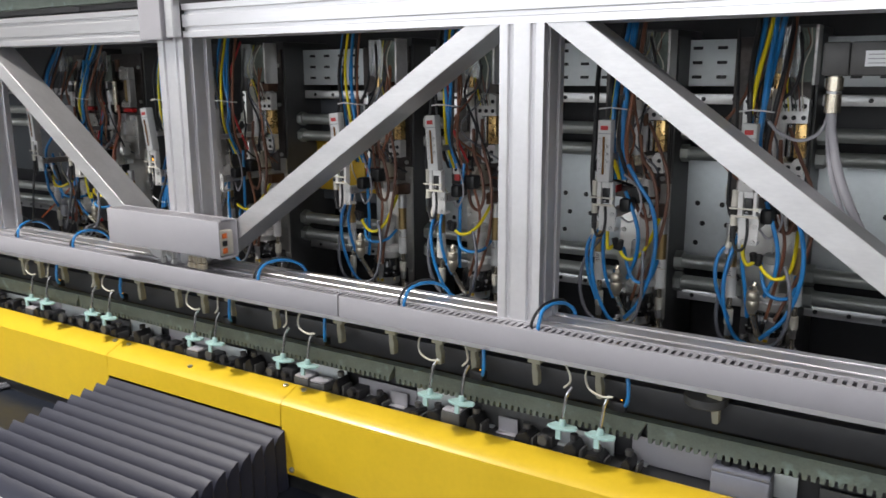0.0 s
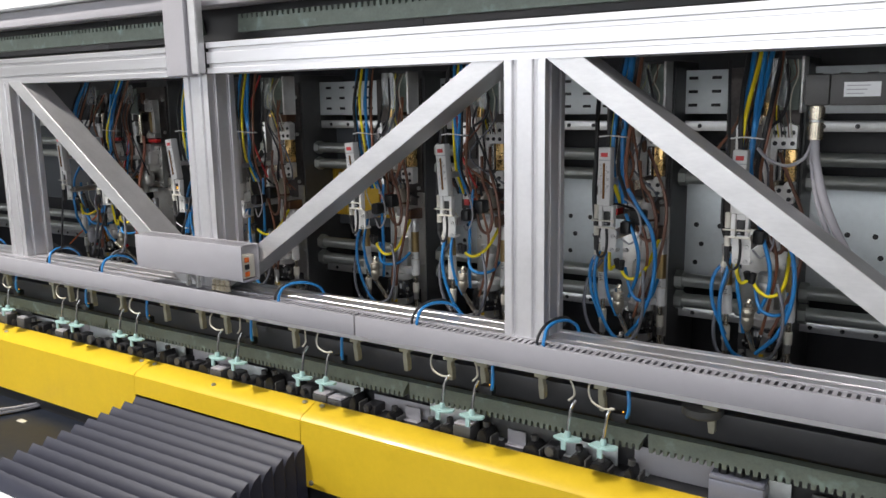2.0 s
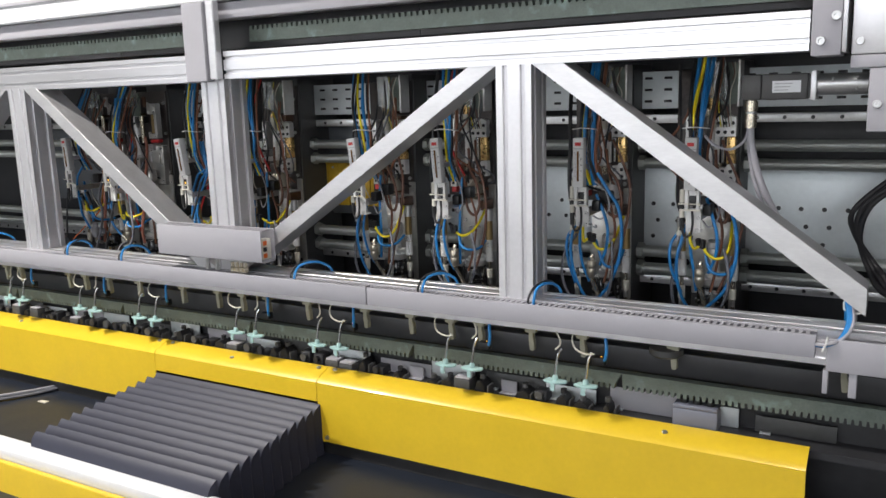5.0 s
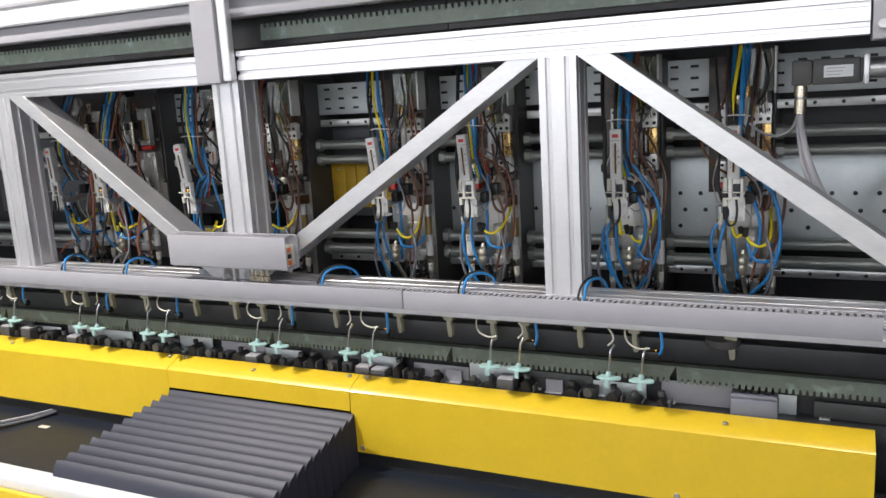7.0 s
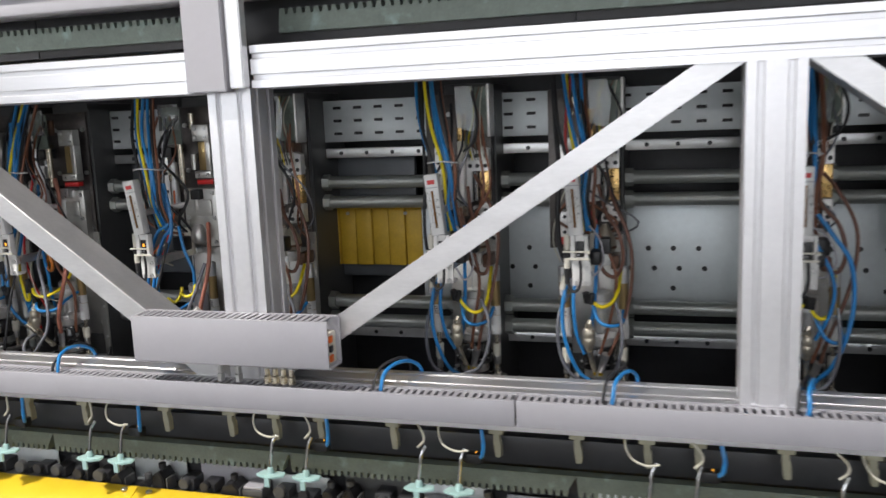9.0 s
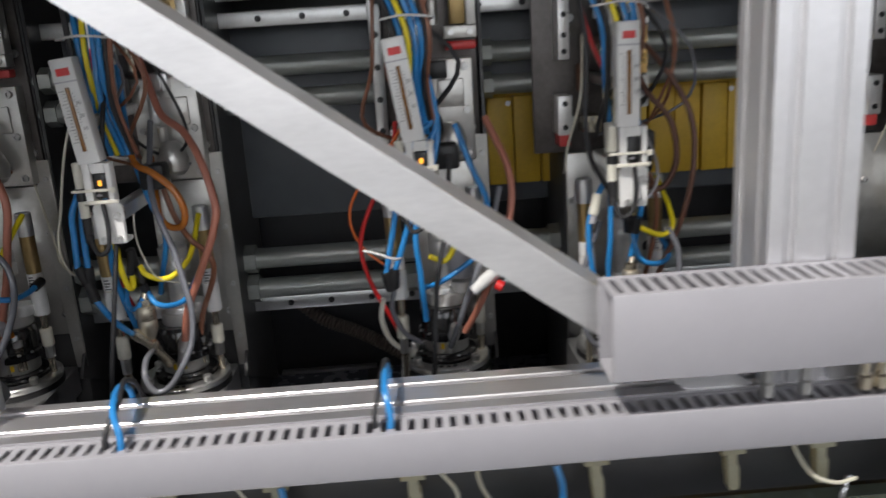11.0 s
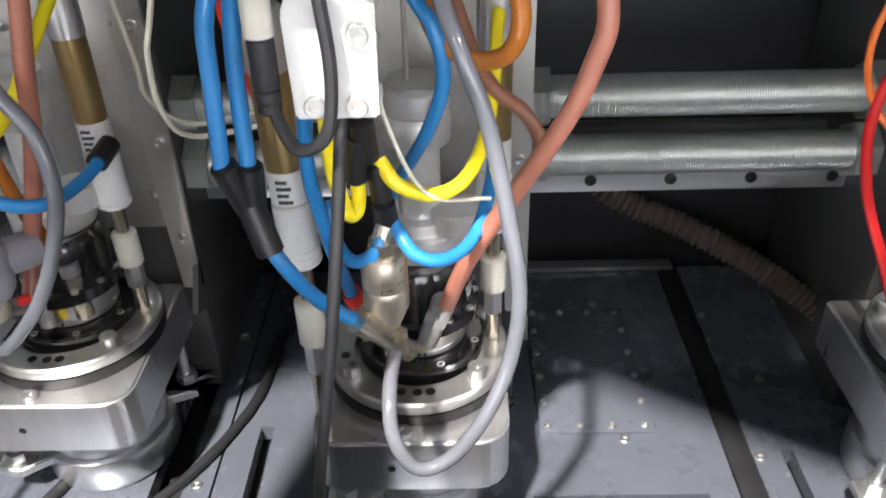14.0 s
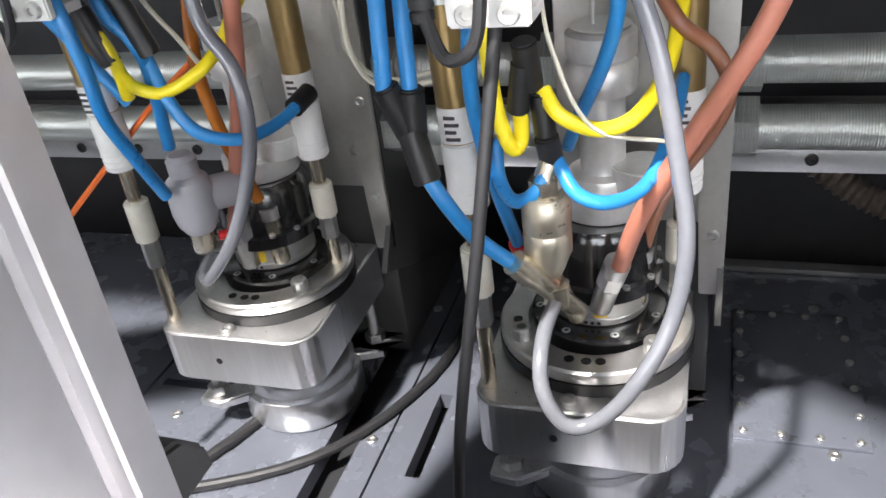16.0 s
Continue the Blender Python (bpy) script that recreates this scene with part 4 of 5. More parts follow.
    H("white_wire", WWIRE, 0.001, ((-2, -70, 262), (-1, -85, 236), (3, -87, 208), (19, -90, 176), (48, -65, 159)), n=6)
    if variant in (2, 3, 4):
        H("red_cable", RED, 0.0036, ((-50, 10, 440), (-60, 0, 380), (-78 - (30 if variant == 3 else 0), -10, 300), (-82 - (30 if variant == 3 else 0), -10, 240), (-70, -5, 180), (-52, 10, 110)))
    if variant in (3, 1):
        H("orange_wire", ORWIRE, 0.002, ((-40, 10, 460), (-62, -5, 380), (-100, -15, 300), (-112, -15, 240), (-95, -10, 190), (-55, -5, 165)), n=8)
    if variant >= 5:
        H("blue_hose", BLUE, 0.0045, ((-20, -50, 450), (30, -75, 330), (62, -80, 270), (70, -75, 200), (50, -65, 110), (20, -60, 60)))
        H("blue_hose", BLUE, 0.0045, ((-50, -70, 260), (-80, -85, 210), (-82, -85, 140), (-50, -75, 70), (-25, -65, 45)))
        H("grey_hose", CLEAR, 0.0036, ((-60, -60, 190), (-95, -70, 140), (-98, -75, 70), (-70, -80, 20), (-40, -70, 10)))
        H("brown_hose", BROWN, 0.0036, ((20, -30, 330), (60, -60, 300), (66, -65, 250), (35, -70, 230), (10, -60, 260)))



def hoses_one(h, H):
    """Hoses of the first head: straight brown hose, tight yellow loop, blue hose to the rear cylinder."""
    H("brown_hose", PINK, 0.0062, ((0, 0, 420), (34, -30, 330), (62, -54, 282), (67, -60, 254), (59, -60, 216), (47, -55, 168), (24, -45, 109), (4, -35, 61)), "brown-pink rubber hose hanging straight down")
    H("amber_hose", ORANGE, 0.0052, ((20, -20, 330), (22, -34, 250), (18, -40, 211), (13, -40, 172), (16, -35, 127), (22, -25, 81)), "translucent amber hose")
    H("grey_hose", CLEAR, 0.0052, ((40, -40, 300), (45, -70, 236), (48, -75, 212), (64, -80, 187), (67, -85, 155), (54, -85, 117), (31, -80, 79), (0, -70, 45), (-9, -60, 46), (1, -55, 59)), "smoky grey hose in a narrow loop")
    H("yellow_hose", YHOSE, 0.0045, ((8, -100, 196), (11, -95, 185), (25, -90, 180), (43, -80, 188), (48, -60, 198), (54, -50, 213), (60, -10, 240)))
    H("yellow_hose", YHOSE, 0.0045, ((0, -100, 222), (8, -100, 199), (5, -95, 179)))
    y1 = part("y_connector", cy((-0.004, -0.1, 0.228), (0.006, -0.1, 0.199), 0.0057, n=16, bev=0.001), BLACK, h, "black push-in connector")
    part("stem", cy((-0.01, -0.1, 0.24), (-0.004, -0.1, 0.228), 0.0049, n=16), BLACK, y1)
    y2 = part("y_connector", cy((0.013, -0.089, 0.228), (0.023, -0.089, 0.2), 0.0058, n=16, bev=0.001), BLACK, h, "black push-in connector")
    part("stem", cy((0.006, -0.09, 0.246), (0.013, -0.089, 0.228), 0.006, n=16), BLACK, y2)
    H("blue_hose", BLUE, 0.0048, ((-10, -116, 270), (2, -120, 232), (6, -120, 201), (3, -115, 175), (5, -105, 148), (5, -90, 117)))
    H("blue_hose", BLUE, 0.0048, ((-14, -80, 280), (1, -90, 227), (13, -90, 210), (15, -85, 190), (5, -75, 141)))
    H("blue_hose", BLUE, 0.0046, ((16, -85, 197), (26, -90, 175), (39, -90, 157), (58, -80, 149), (66, -50, 147), (70, -25, 151)))
    H("blue_hose", BLUE, 0.0046, ((-40, -60, 330), (-62, -70, 290), (-66, -70, 240), (-50, -62, 200), (-30, -55, 160)))
    part("black_sleeve", cy((0.068, -0.034, 0.149), (0.07, -0.016, 0.152), 0.0062, n=14), BLACK, h)
    can = part("angle_fitting", lathe([(0.009, 0.102), (0.0125, 0.108), (0.014, 0.116), (0.014, 0.13), (0.0125, 0.137), (0.009, 0.14), (0.009, 0.15), (0.0065, 0.153)], (0.007, -0.071, -0.018), 24), PVC, h, "grey plastic angle fitting")
    part("side_leg", cy((0.009, -0.068, 0.105), (0.024, -0.046, 0.102), 0.011, n=18, bev=0.001), PVC, can)
    part("brass_tail", cy((0.006, -0.071, 0.084), (0.005, -0.068, 0.07), 0.007, n=6), BRASSY, can)
    part("red_tag", cy((0.016, -0.068, 0.078), (0.022, -0.064, 0.078), 0.003, n=10), RED, h)
    fitting(h, (0.004, -0.026, 0.03), (0.002, -0.004, 0.04), 0.008, 0.042, material=STEEL)
    fitting(h, (0.024, -0.018, 0.03), (0.0, -0.002, 0.04), 0.0075, 0.044)
    fitting(h, (0.003, -0.044, 0.058), (-0.006, -0.02, 0.01), 0.0065, 0.024, material=STEEL)
    H("cream_wire", WWIRE, 0.0017, ((60, 40, 270), (77, 30, 187), (79, 30, 162), (102, 30, 143), (145, 30, 150)), n=8)
    H("orange_wire", ORWIRE, 0.002, ((10, -40, 180), (-30, -40, 150), (-70, -60, 110), (-110, -80, 70)), n=8)
    H("black_cable", RUBBER, 0.003, ((-40, -110, 320), (-52, -120, 250), (-60, -125, 190), (-66, -130, 120), (-70, -140, 20)), "slack black cable")
    H("white_wire", WWIRE, 0.0014, ((-8, -60, 280), (10, -70, 230), (26, -66, 200), (34, -60, 178)), n=6)
    H("brown_hose", BROWN, 0.0036, ((10, 0, 420), (40, -30, 380), (55, -40, 330), (40, -30, 290)))


def hoses_three(h, H):
    """Hoses of the third head: three blue hoses side by side, red and orange wires in a bow."""
    H("blue_hose", BLUE, 0.0046, ((-20, -60, 420), (3, -65, 341), (-18, -75, 319), (-38, -80, 271), (-46, -80, 233), (-59, -75, 175), (-64, -75, 154)))
    H("blue_hose", BLUE, 0.0046, ((-12, -60, 420), (9, -65, 337), (-8, -75, 301), (-23, -85, 248), (-39, -80, 196), (-53, -75, 157)))
    H("blue_hose", BLUE, 0.0046, ((-5, -58, 420), (10, -65, 330), (-6, -80, 264), (-24, -85, 208), (-22, -80, 155), (-19, -75, 92)))
    H("blue_hose", BLUE, 0.0044, ((30, -70, 330), (46, -80, 280), (62, -80, 240), (60, -75, 205)))
    H("blue_hose", BLUE, 0.0042, ((-20, -60, 130), (0, -75, 140), (20, -78, 152), (50, -70, 170)))
    yc = part("y_connector", cy((-0.064, -0.075, 0.158), (-0.059, -0.075, 0.134), 0.0063, n=16, bev=0.001), BLACK, h, "black push-in Y connector")
    part("second_leg", cy((-0.053, -0.075, 0.161), (-0.055, -0.075, 0.137), 0.0063, n=16, bev=0.001), BLACK, yc)
    H("grey_hose", CLEAR, 0.0042, ((-55, -65, 134), (-60, -65, 107), (-48, -65, 76), (-28, -55, 56)))
    H("white_tube", OFFWHITE, 0.004, ((-70, -66, 122), (-74, -66, 95), (-66, -62, 66), (-50, -52, 45)))
    H("red_cable", RED, 0.0038, ((-40, 0, 330), (-48, -5, 278), (-80, -5, 224), (-96, -5, 176), (-88, -5, 126), (-64, -5, 72), (-48, -5, 35)))
    H("orange_wire", ORWIRE, 0.002, ((-20, 0, 400), (-22, -5, 347), (-50, -5, 298), (-94, -5, 247), (-107, -5, 209), (-92, -5, 170), (-52, -25, 141)), n=8)
    H("cream_wire", WWIRE, 0.0017, ((-40, 0, 320), (-39, -5, 290), (-66, -15, 269), (-58, -15, 246), (-23, -25, 237)), n=8)
    H("yellow_hose", YHOSE, 0.0044, ((-10, -75, 174), (8, -75, 167), (20, -70, 181), (22, -65, 198)))
    H("yellow_hose", YHOSE, 0.0044, ((30, -85, 190), (44, -85, 182), (59, -80, 189), (62, -75, 208)))
    H("grey_hose", CLEAR, 0.0048, ((80, -60, 250), (62, -80, 190), (40, -85, 140), (20, -70, 80), (10, -50, 45)))
    H("brown_hose", PINK, 0.0055, ((70, -20, 330), (92, -60, 270), (90, -75, 220), (72, -78, 160), (48, -60, 100), (30, -40, 60)))
    wv = part("hand_valve", cy((0.04, -0.085, 0.13), (0.072, -0.085, 0.155), 0.008, n=16, bev=0.001), WHITE, h, "white hand valve with a red knob")
    part("red_knob", cy((0.068, -0.09, 0.138), (0.076, -0.094, 0.134), 0.0065, n=14, bev=0.001), RED, wv)
    can = part("filter_canister", lathe([(0.013, 0.125), (0.016, 0.13), (0.016, 0.165), (0.013, 0.172), (0.009, 0.176), (0.009, 0.182)], (0.03, -0.008, 0), 28), PVC, h, "grey metal filter canister")
    part("neck", cy((0.03, -0.008, 0.182), (0.03, -0.008, 0.2), 0.005, n=12), STEEL, can)
    fitting(h, (0.009, -0.024, 0.028), (0.012, -0.013, 0.045), 0.008, 0.042, material=STEEL)
    H("white_tie", WHITE, 0.0016, ((-88, -86, 190), (-70, -92, 186), (-52, -90, 178), (-44, -80, 176)), n=6)
    H("black_cable", RUBBER, 0.003, ((20, -100, 300), (12, -125, 230), (-4, -140, 160), (-14, -150, 60), (-20, -155, 0)), "slack black cable")


def slide_unit(h, variant, rg):
    """Slotted silver carriage with a gold slide in its window, pear-shaped regulator, side strip and frosted film."""
    up = part("upper_carriage", prism([(0.0, 0.366), (0.0, 0.47), (0.012, 0.476), (0.018, 0.468), (0.026, 0.468), (0.032, 0.476), (0.046, 0.47), (0.046, 0.428), (0.012, 0.428), (0.01, 0.366)], 0.012, 0.034, "y", bev=0.001), SLIDE, h, "bright slotted carriage plate")
    screws(up, [(sx, 0.012, z) for sx in (0.008, 0.023, 0.039) for z in (0.438, 0.458)], 0.0042, 0.002, (0, -1, 0), BLACK, "dark_screw")
    wn = part("window_frame", bx(0.0105, 0.026, 0.02, 0.034, 0.368, 0.427, 0.001), BLACK, h, "black window of the slide")
    part("gold_slide", bx(0.0265, 0.0455, 0.014, 0.034, 0.367, 0.427, 0.002), GOLD, h, "golden slide behind the window")
    part("slide_shaft", cy((0.019, 0.017, 0.369), (0.019, 0.017, 0.426), 0.004, n=12), CHROME, wn)
    lo = part("lower_carriage", prism([(0.012, 0.326), (0.046, 0.326), (0.046, 0.3655), (0.03, 0.3655), (0.026, 0.358), (0.012, 0.358)], 0.01, 0.034, "y", bev=0.001), SLIDE, h, "bright lower carriage plate")
    screws(lo, [(sx, 0.01, z) for sx in (0.02, 0.038) for z in (0.334, 0.35)], 0.0042, 0.002, (0, -1, 0), BLACK, "dark_screw")
    rgl = part("regulator", lathe([(0.009, 0.0), (0.018, 0.004), (0.021, 0.014), (0.02, 0.026), (0.013, 0.04), (0.008, 0.05), (0.006, 0.056)], (0.02, -0.002, 0.268), 24), OFFMETAL if variant < 7 else SLIDE, h, "silver pear-shaped regulator")
    part("band", lathe([(0.0215, 0.01), (0.0218, 0.012), (0.0215, 0.015)], (0.02, -0.002, 0.268), 24), BROWNMETAL, rgl)
    part("plug_block", bx(0.012, 0.03, -0.012, 0.02, 0.246, 0.2675, 0.002), SLIDE, h)
    part("valve_body", bx(0.03, 0.046, 0.0, 0.05, 0.236, 0.262, 0.002), BROWNMETAL, h)
    rail = part("left_strip", bx(-0.066, -0.052, 0.02, 0.0575, 0.39, 0.475, 0.001), SLIDE, h, "bright drilled side strip")
    screws(rail, [(-0.059, 0.02, z) for z in (0.4, 0.42, 0.445, 0.465)], 0.0035, 0.002, (0, -1, 0), BLACK, "dark_screw")
    rail = part("left_strip", bx(-0.068, -0.05, 0.02, 0.0575, 0.295, 0.345, 0.001), SLIDE, h, "bright drilled side strip")
    screws(rail, [(-0.059, 0.02, z) for z in (0.305, 0.335)], 0.0035, 0.002, (0, -1, 0), BLACK, "dark_screw")
    part("red_seal", bx(-0.066, -0.052, 0.024, 0.0575, 0.28, 0.2945, 0.001), LOGO, h, "dark red seal")
    part("gold_barrel", cy((-0.004, 0.0, 0.488), (-0.004, 0.0, 0.54), 0.0085, n=18, bev=0.001), GOLD, h, "small gold barrel")
    part("white_barrel", cy((-0.004, 0.0, 0.448), (-0.004, 0.0, 0.4875), 0.009, n=18, bev=0.001), OFFWHITE, h)
    part("clear_tube", cy((-0.006, 0.008, 0.36), (-0.006, 0.008, 0.447), 0.0075, n=18), SLIDE, h, "silver sight tube")
    part("tube_foot", cy((-0.006, 0.008, 0.34), (-0.006, 0.008, 0.3595), 0.01, n=6), BRASSY, h)
    film = part("frosted_film", prism([(-0.004, 0.515), (0.03, 0.505), (0.036, 0.56), (0.028, 0.592), (-0.006, 0.592)], -0.034, -0.0325, "y"), FROST, h, "crumpled frosted plastic film")
    film.visible_shadow = False
    part("circuit_card", bx(0.012, 0.05, -0.012, -0.009, 0.5, 0.59), RACK, h, "green circuit card")
    cd = part("card_frame", bx(0.051, 0.056, -0.014, 0.03, 0.495, 0.595, 0.001), SLIDE, h)
    screws(cd, [(0.0535, -0.014, z) for z in (0.51, 0.55, 0.585)], 0.0024, 0.002, (0, -1, 0))
    for k in range(6):
        x0 = 0.014 + 0.006 * k
        part("card_wire", hose([(x0, -0.013, 0.59), (x0 + rg.uniform(-0.01, 0.01), -0.03, 0.56), (x0 + rg.uniform(-0.02, 0.01), -0.028, 0.53), (x0 - 0.008, -0.01, 0.49), (x0 - 0.004, 0.0, 0.45)], 0.0012, 6, 4), (RACK, YHOSE, RUBBER, RACK, CLOTH, WWIRE)[k], h)
    part("black_clamp", bx(0.0, 0.02, -0.1, -0.06, 0.262, 0.288, 0.005), BLACK, h, "black hose clamp")


def hoses_far(h, H, variant):
    """Thinner hoses of the heads toward the machine's end: ovals of blue, brown and grey hose round the spindle."""
    yc = part("y_connector", cy((-0.008, -0.091, 0.21), (-0.005, -0.086, 0.19), 0.0062, n=14, bev=0.001), BLACK, h, "black push-in Y connector")
    part("second_leg", cy((0.004, -0.09, 0.208), (0.001, -0.088, 0.188), 0.0058, n=14, bev=0.001), BLACK, yc)
    H("yellow_hose", YHOSE, 0.0034, ((0, -88, 200), (8, -90, 184), (24, -85, 174), (40, -70, 180), (48, -45, 200), (50, -10, 240)))
    if variant in (7, 8):
        H("yellow_hose", YHOSE, 0.0034, ((-22, -92, 240), (-22, -95, 205), (-16, -92, 182), (-8, -88, 186), (-4, -86, 200)))
    H("blue_hose", BLUE, 0.0036, ((-34, -80, 250), (-46, -92, 215), (-52, -95, 170), (-46, -92, 115), (-26, -85, 62), (0, -78, 36)))
    H("blue_hose", BLUE, 0.0034, ((-26, -80, 250), (-30, -88, 190), (-26, -80, 130), (-14, -70, 88)))
    H("blue_hose", BLUE, 0.0034, ((2, -70, 190), (14, -84, 150), (32, -82, 138), (50, -60, 142), (54, -20, 160)))
    if variant in (7, 8):
        H("blue_hose", BLUE, 0.004, ((8, -80, 350), (32, -88, 318), (58, -90, 282), (70, -88, 225), (66, -85, 160), (44, -80, 95), (10, -70, 50)))
        H("blue_hose", BLUE, 0.0036, ((6, -82, 300), (28, -88, 262), (36, -86, 225), (30, -80, 180), (12, -70, 130)))
        H("blue_hose", BLUE, 0.0034, ((-30, -84, 240), (-60, -92, 195), (-62, -92, 140), (-42, -88, 85)))
    else:
        H("blue_hose", BLUE, 0.0036, ((10, -60, 330), (16, -72, 262), (14, -70, 200), (4, -60, 140), (-6, -50, 100)))
    H("grey_hose", CLEAR, 0.0034, ((-40, -84, 205), (-60, -92, 165), (-66, -94, 110), (-52, -92, 60), (-16, -88, 36)), "smoky grey hose in a narrow oval")
    H("grey_hose", CLEAR, 0.0034, ((0, -84, 40), (34, -90, 52), (54, -92, 100), (56, -88, 150), (44, -80, 190)), "smoky grey hose in a narrow oval")
    H("brown_hose", CLOTH, 0.0036, ((10, -20, 400), (26, -40, 352), (50, -55, 318), (58, -58, 270), (44, -55, 236), (20, -50, 246), (6, -40, 290)), "thin brown hose in a loop")
    H("brown_hose", CLOTH, 0.0034, ((20, 0, 420), (44, -30, 380), (72, -50, 320), (76, -55, 260), (64, -52, 190), (40, -45, 120), (24, -40, 70)), "thin brown hose in a wide bow")
    H("brown_hose", BROWN, 0.003, ((-4, -30, 360), (10, -45, 310), (30, -52, 262), (36, -50, 210), (22, -44, 130), (12, -40, 80)))
    if variant in (4, 6):
        H("red_cable", LOGO, 0.003, ((-40, 0, 600), (-46, -20, 540), (-40, -40, 470), (-20, -40, 400), (8, -40, 330)))
    H("black_cable", RUBBER, 0.0046 if variant in (6, 7) else 0.003, ((-70, -30, 590), (-62, -60, 500), (-52, -90, 420), (-54, -100, 350), (-50, -104, 290), (-30, -100, 240)), "slack black cable")
    H("black_cable", RUBBER, 0.0026, ((34, -60, 580), (46, -70, 530), (40, -66, 490), (14, -60, 470)), "slack black cable")
    H("grey_wire", PVC, 0.002, ((-2, -70, 330), (22, -80, 300), (30, -84, 262), (14, -84, 236), (-2, -82, 250)), n=8)
    H("cream_wire", WWIRE, 0.0014, ((-40, 0, 420), (-60, -40, 360), (-74, -30, 300), (-66, 0, 250)), n=6)
    wt = part("white_sleeve", cy((-0.05, -0.094, 0.215), (-0.044, -0.09, 0.24), 0.0062, n=14, bev=0.001), OFFWHITE, h, "pale plastic sleeve")
    part("sleeve_tip", cy((-0.052, -0.095, 0.205), (-0.05, -0.094, 0.2145), 0.004, n=12), PVC, wt)
    fitting(h, (0.012, -0.03, 0.042), (0.012, -0.013, 0.04), 0.0075, 0.042, material=STEEL)
    fitting(h, (0.03, -0.004, 0.03), (0.004, -0.004, 0.04), 0.006, 0.04)


LEAN = {1: 4, 2: 6, 3: 8, 5: 6, 6: 4}


def head(x, variant, jit, y=0.335, meter=-0.032, drop=0.0):
    """One machining head on its column; its zero is the middle of the block's top."""
    rg = random.Random(variant * 7 + 1)
    h = thing("machining_head", "polishing spindle head with gold air cylinders and coloured hoses", "machine head", (x, y, 0.95), "machining heads")

    def J(*pts):
        """Hose points in thousandths, a little different on each head."""
        out, ph, sa, sb = [], rg.uniform(0, 6.3), rg.uniform(-1.3, 1.3), rg.uniform(-1.3, 1.3)
        for i, (a, b, c) in enumerate(pts):
            k = jit * math.sin(math.pi * i / (len(pts) - 1)) ** 0.5 if 0 < i < len(pts) - 1 else 0
            out.append(((a + 9 * sa * k * math.cos(0.5 * i + ph)) / 1000, (b + 5 * k * math.sin(0.6 * i + ph)) / 1000, (c + 9 * sb * k) / 1000))
        return out

    # column
    col = part("column", bx(-0.026, 0.072, 0.066, 0.245, -0.1105, 0.60, 0.003), GREYP, h, "grey steel column")
    part("front_plate", bx(-0.024, 0.07, 0.058, 0.0655, 0.05, 0.265, 0.0015), PLATE, col, "scratched stainless front plate")
    part("upper_plate", bx(-0.066, 0.07, 0.058, 0.0655, 0.267, 0.58, 0.0015), DULL, col, "dull dark steel plate")
    part("side_plate", prism([(0.03, -0.008), (0.245, -0.108), (0.245, 0.585), (0.064, 0.585), (0.058, 0.03)], 0.0745, 0.0785, "x"), GREYP, col, "thin grey side plate")
    part("front_lip", prism([(0.064, 0.0005), (0.0785, 0.0005), (0.0785, 0.3), (0.058, 0.3), (0.06, 0.1)], 0.0515, 0.0565, "y", bev=0.0008), PLATE, col, "worn steel edge of the side plate")
    screws(col, [(0.071, 0.0515, z) for z in (0.045, 0.12, 0.2, 0.275)], 0.0036, 0.003, (0, -1, 0))
    screws(col, [(sx, 0.058, z) for z in (0.08, 0.2, 0.31, 0.44, 0.54) for sx in (-0.016, 0.06)], 0.005, 0.005, (0, -1, 0))
    for z in (1.085, 1.0405, 1.352, 1.308):
        for sx, w in ((-0.0265, -0.016), (0.079, 0.016)):
            part("rod_nut", cy((sx, 0.45 - y, z - 0.95), (sx + w, 0.45 - y, z - 0.95), 0.021 if z < 1.2 else 0.018, n=6), ZINC, col)

    if variant >= 4:
        col.location.x = -0.028
    # block, flange, cup
    had = set(h.children)
    b = 0.059
    poly = [(-b, 0.06)]
    for k in range(7):
        a = math.pi + k * math.pi / 12
        poly.append((-b + 0.016 + 0.016 * math.cos(a), -0.056 + 0.016 * math.sin(a)))
    for k in range(7):
        a = 1.5 * math.pi + k * math.pi / 12
        poly.append((b - 0.02 + 0.02 * math.cos(a), -0.052 + 0.02 * math.sin(a)))
    poly += [(b, 0.06)]
    blk = part("base_block", prism(poly, -0.047, -0.006, "z", bev=0.0018), BLOCK, h, "milled aluminium base block")
    part("dimple", cy((-0.012, -0.0722, -0.027), (-0.012, -0.068, -0.027), 0.0025, n=10), BLACK, blk)
    part("ring_gasket", lathe([(0.0585, -0.0058), (0.0585, 0.002)], (0.003, 0.0, 0), 48), BLACK, h, "black flange gasket")
    fl = part("flange", lathe([(0.0575, 0.0022), (0.058, 0.003), (0.058, 0.009), (0.0565, 0.0105), (0.041, 0.0105), (0.041, 0.004)], (0.003, 0.0, 0), 48), STEEL, h, "turned steel flange ring")
    screws(fl, [(0.003 + 0.049 * math.cos(a), 0.049 * math.sin(a), 0.0105) for a in (0.35, 2.6, -0.72, -2.5)], 0.0058, 0.008)
    screws(fl, [(0.003 + 0.047 * math.cos(a), 0.047 * math.sin(a), 0.0104) for a in (-1.38, -1.55, -1.76, 3.4)], 0.003, 0.0006, (0, 0, 1), BLACK, "bolt_hole")
    screws(blk, [(-0.004, -0.064, -0.006)], 0.005, 0.003)
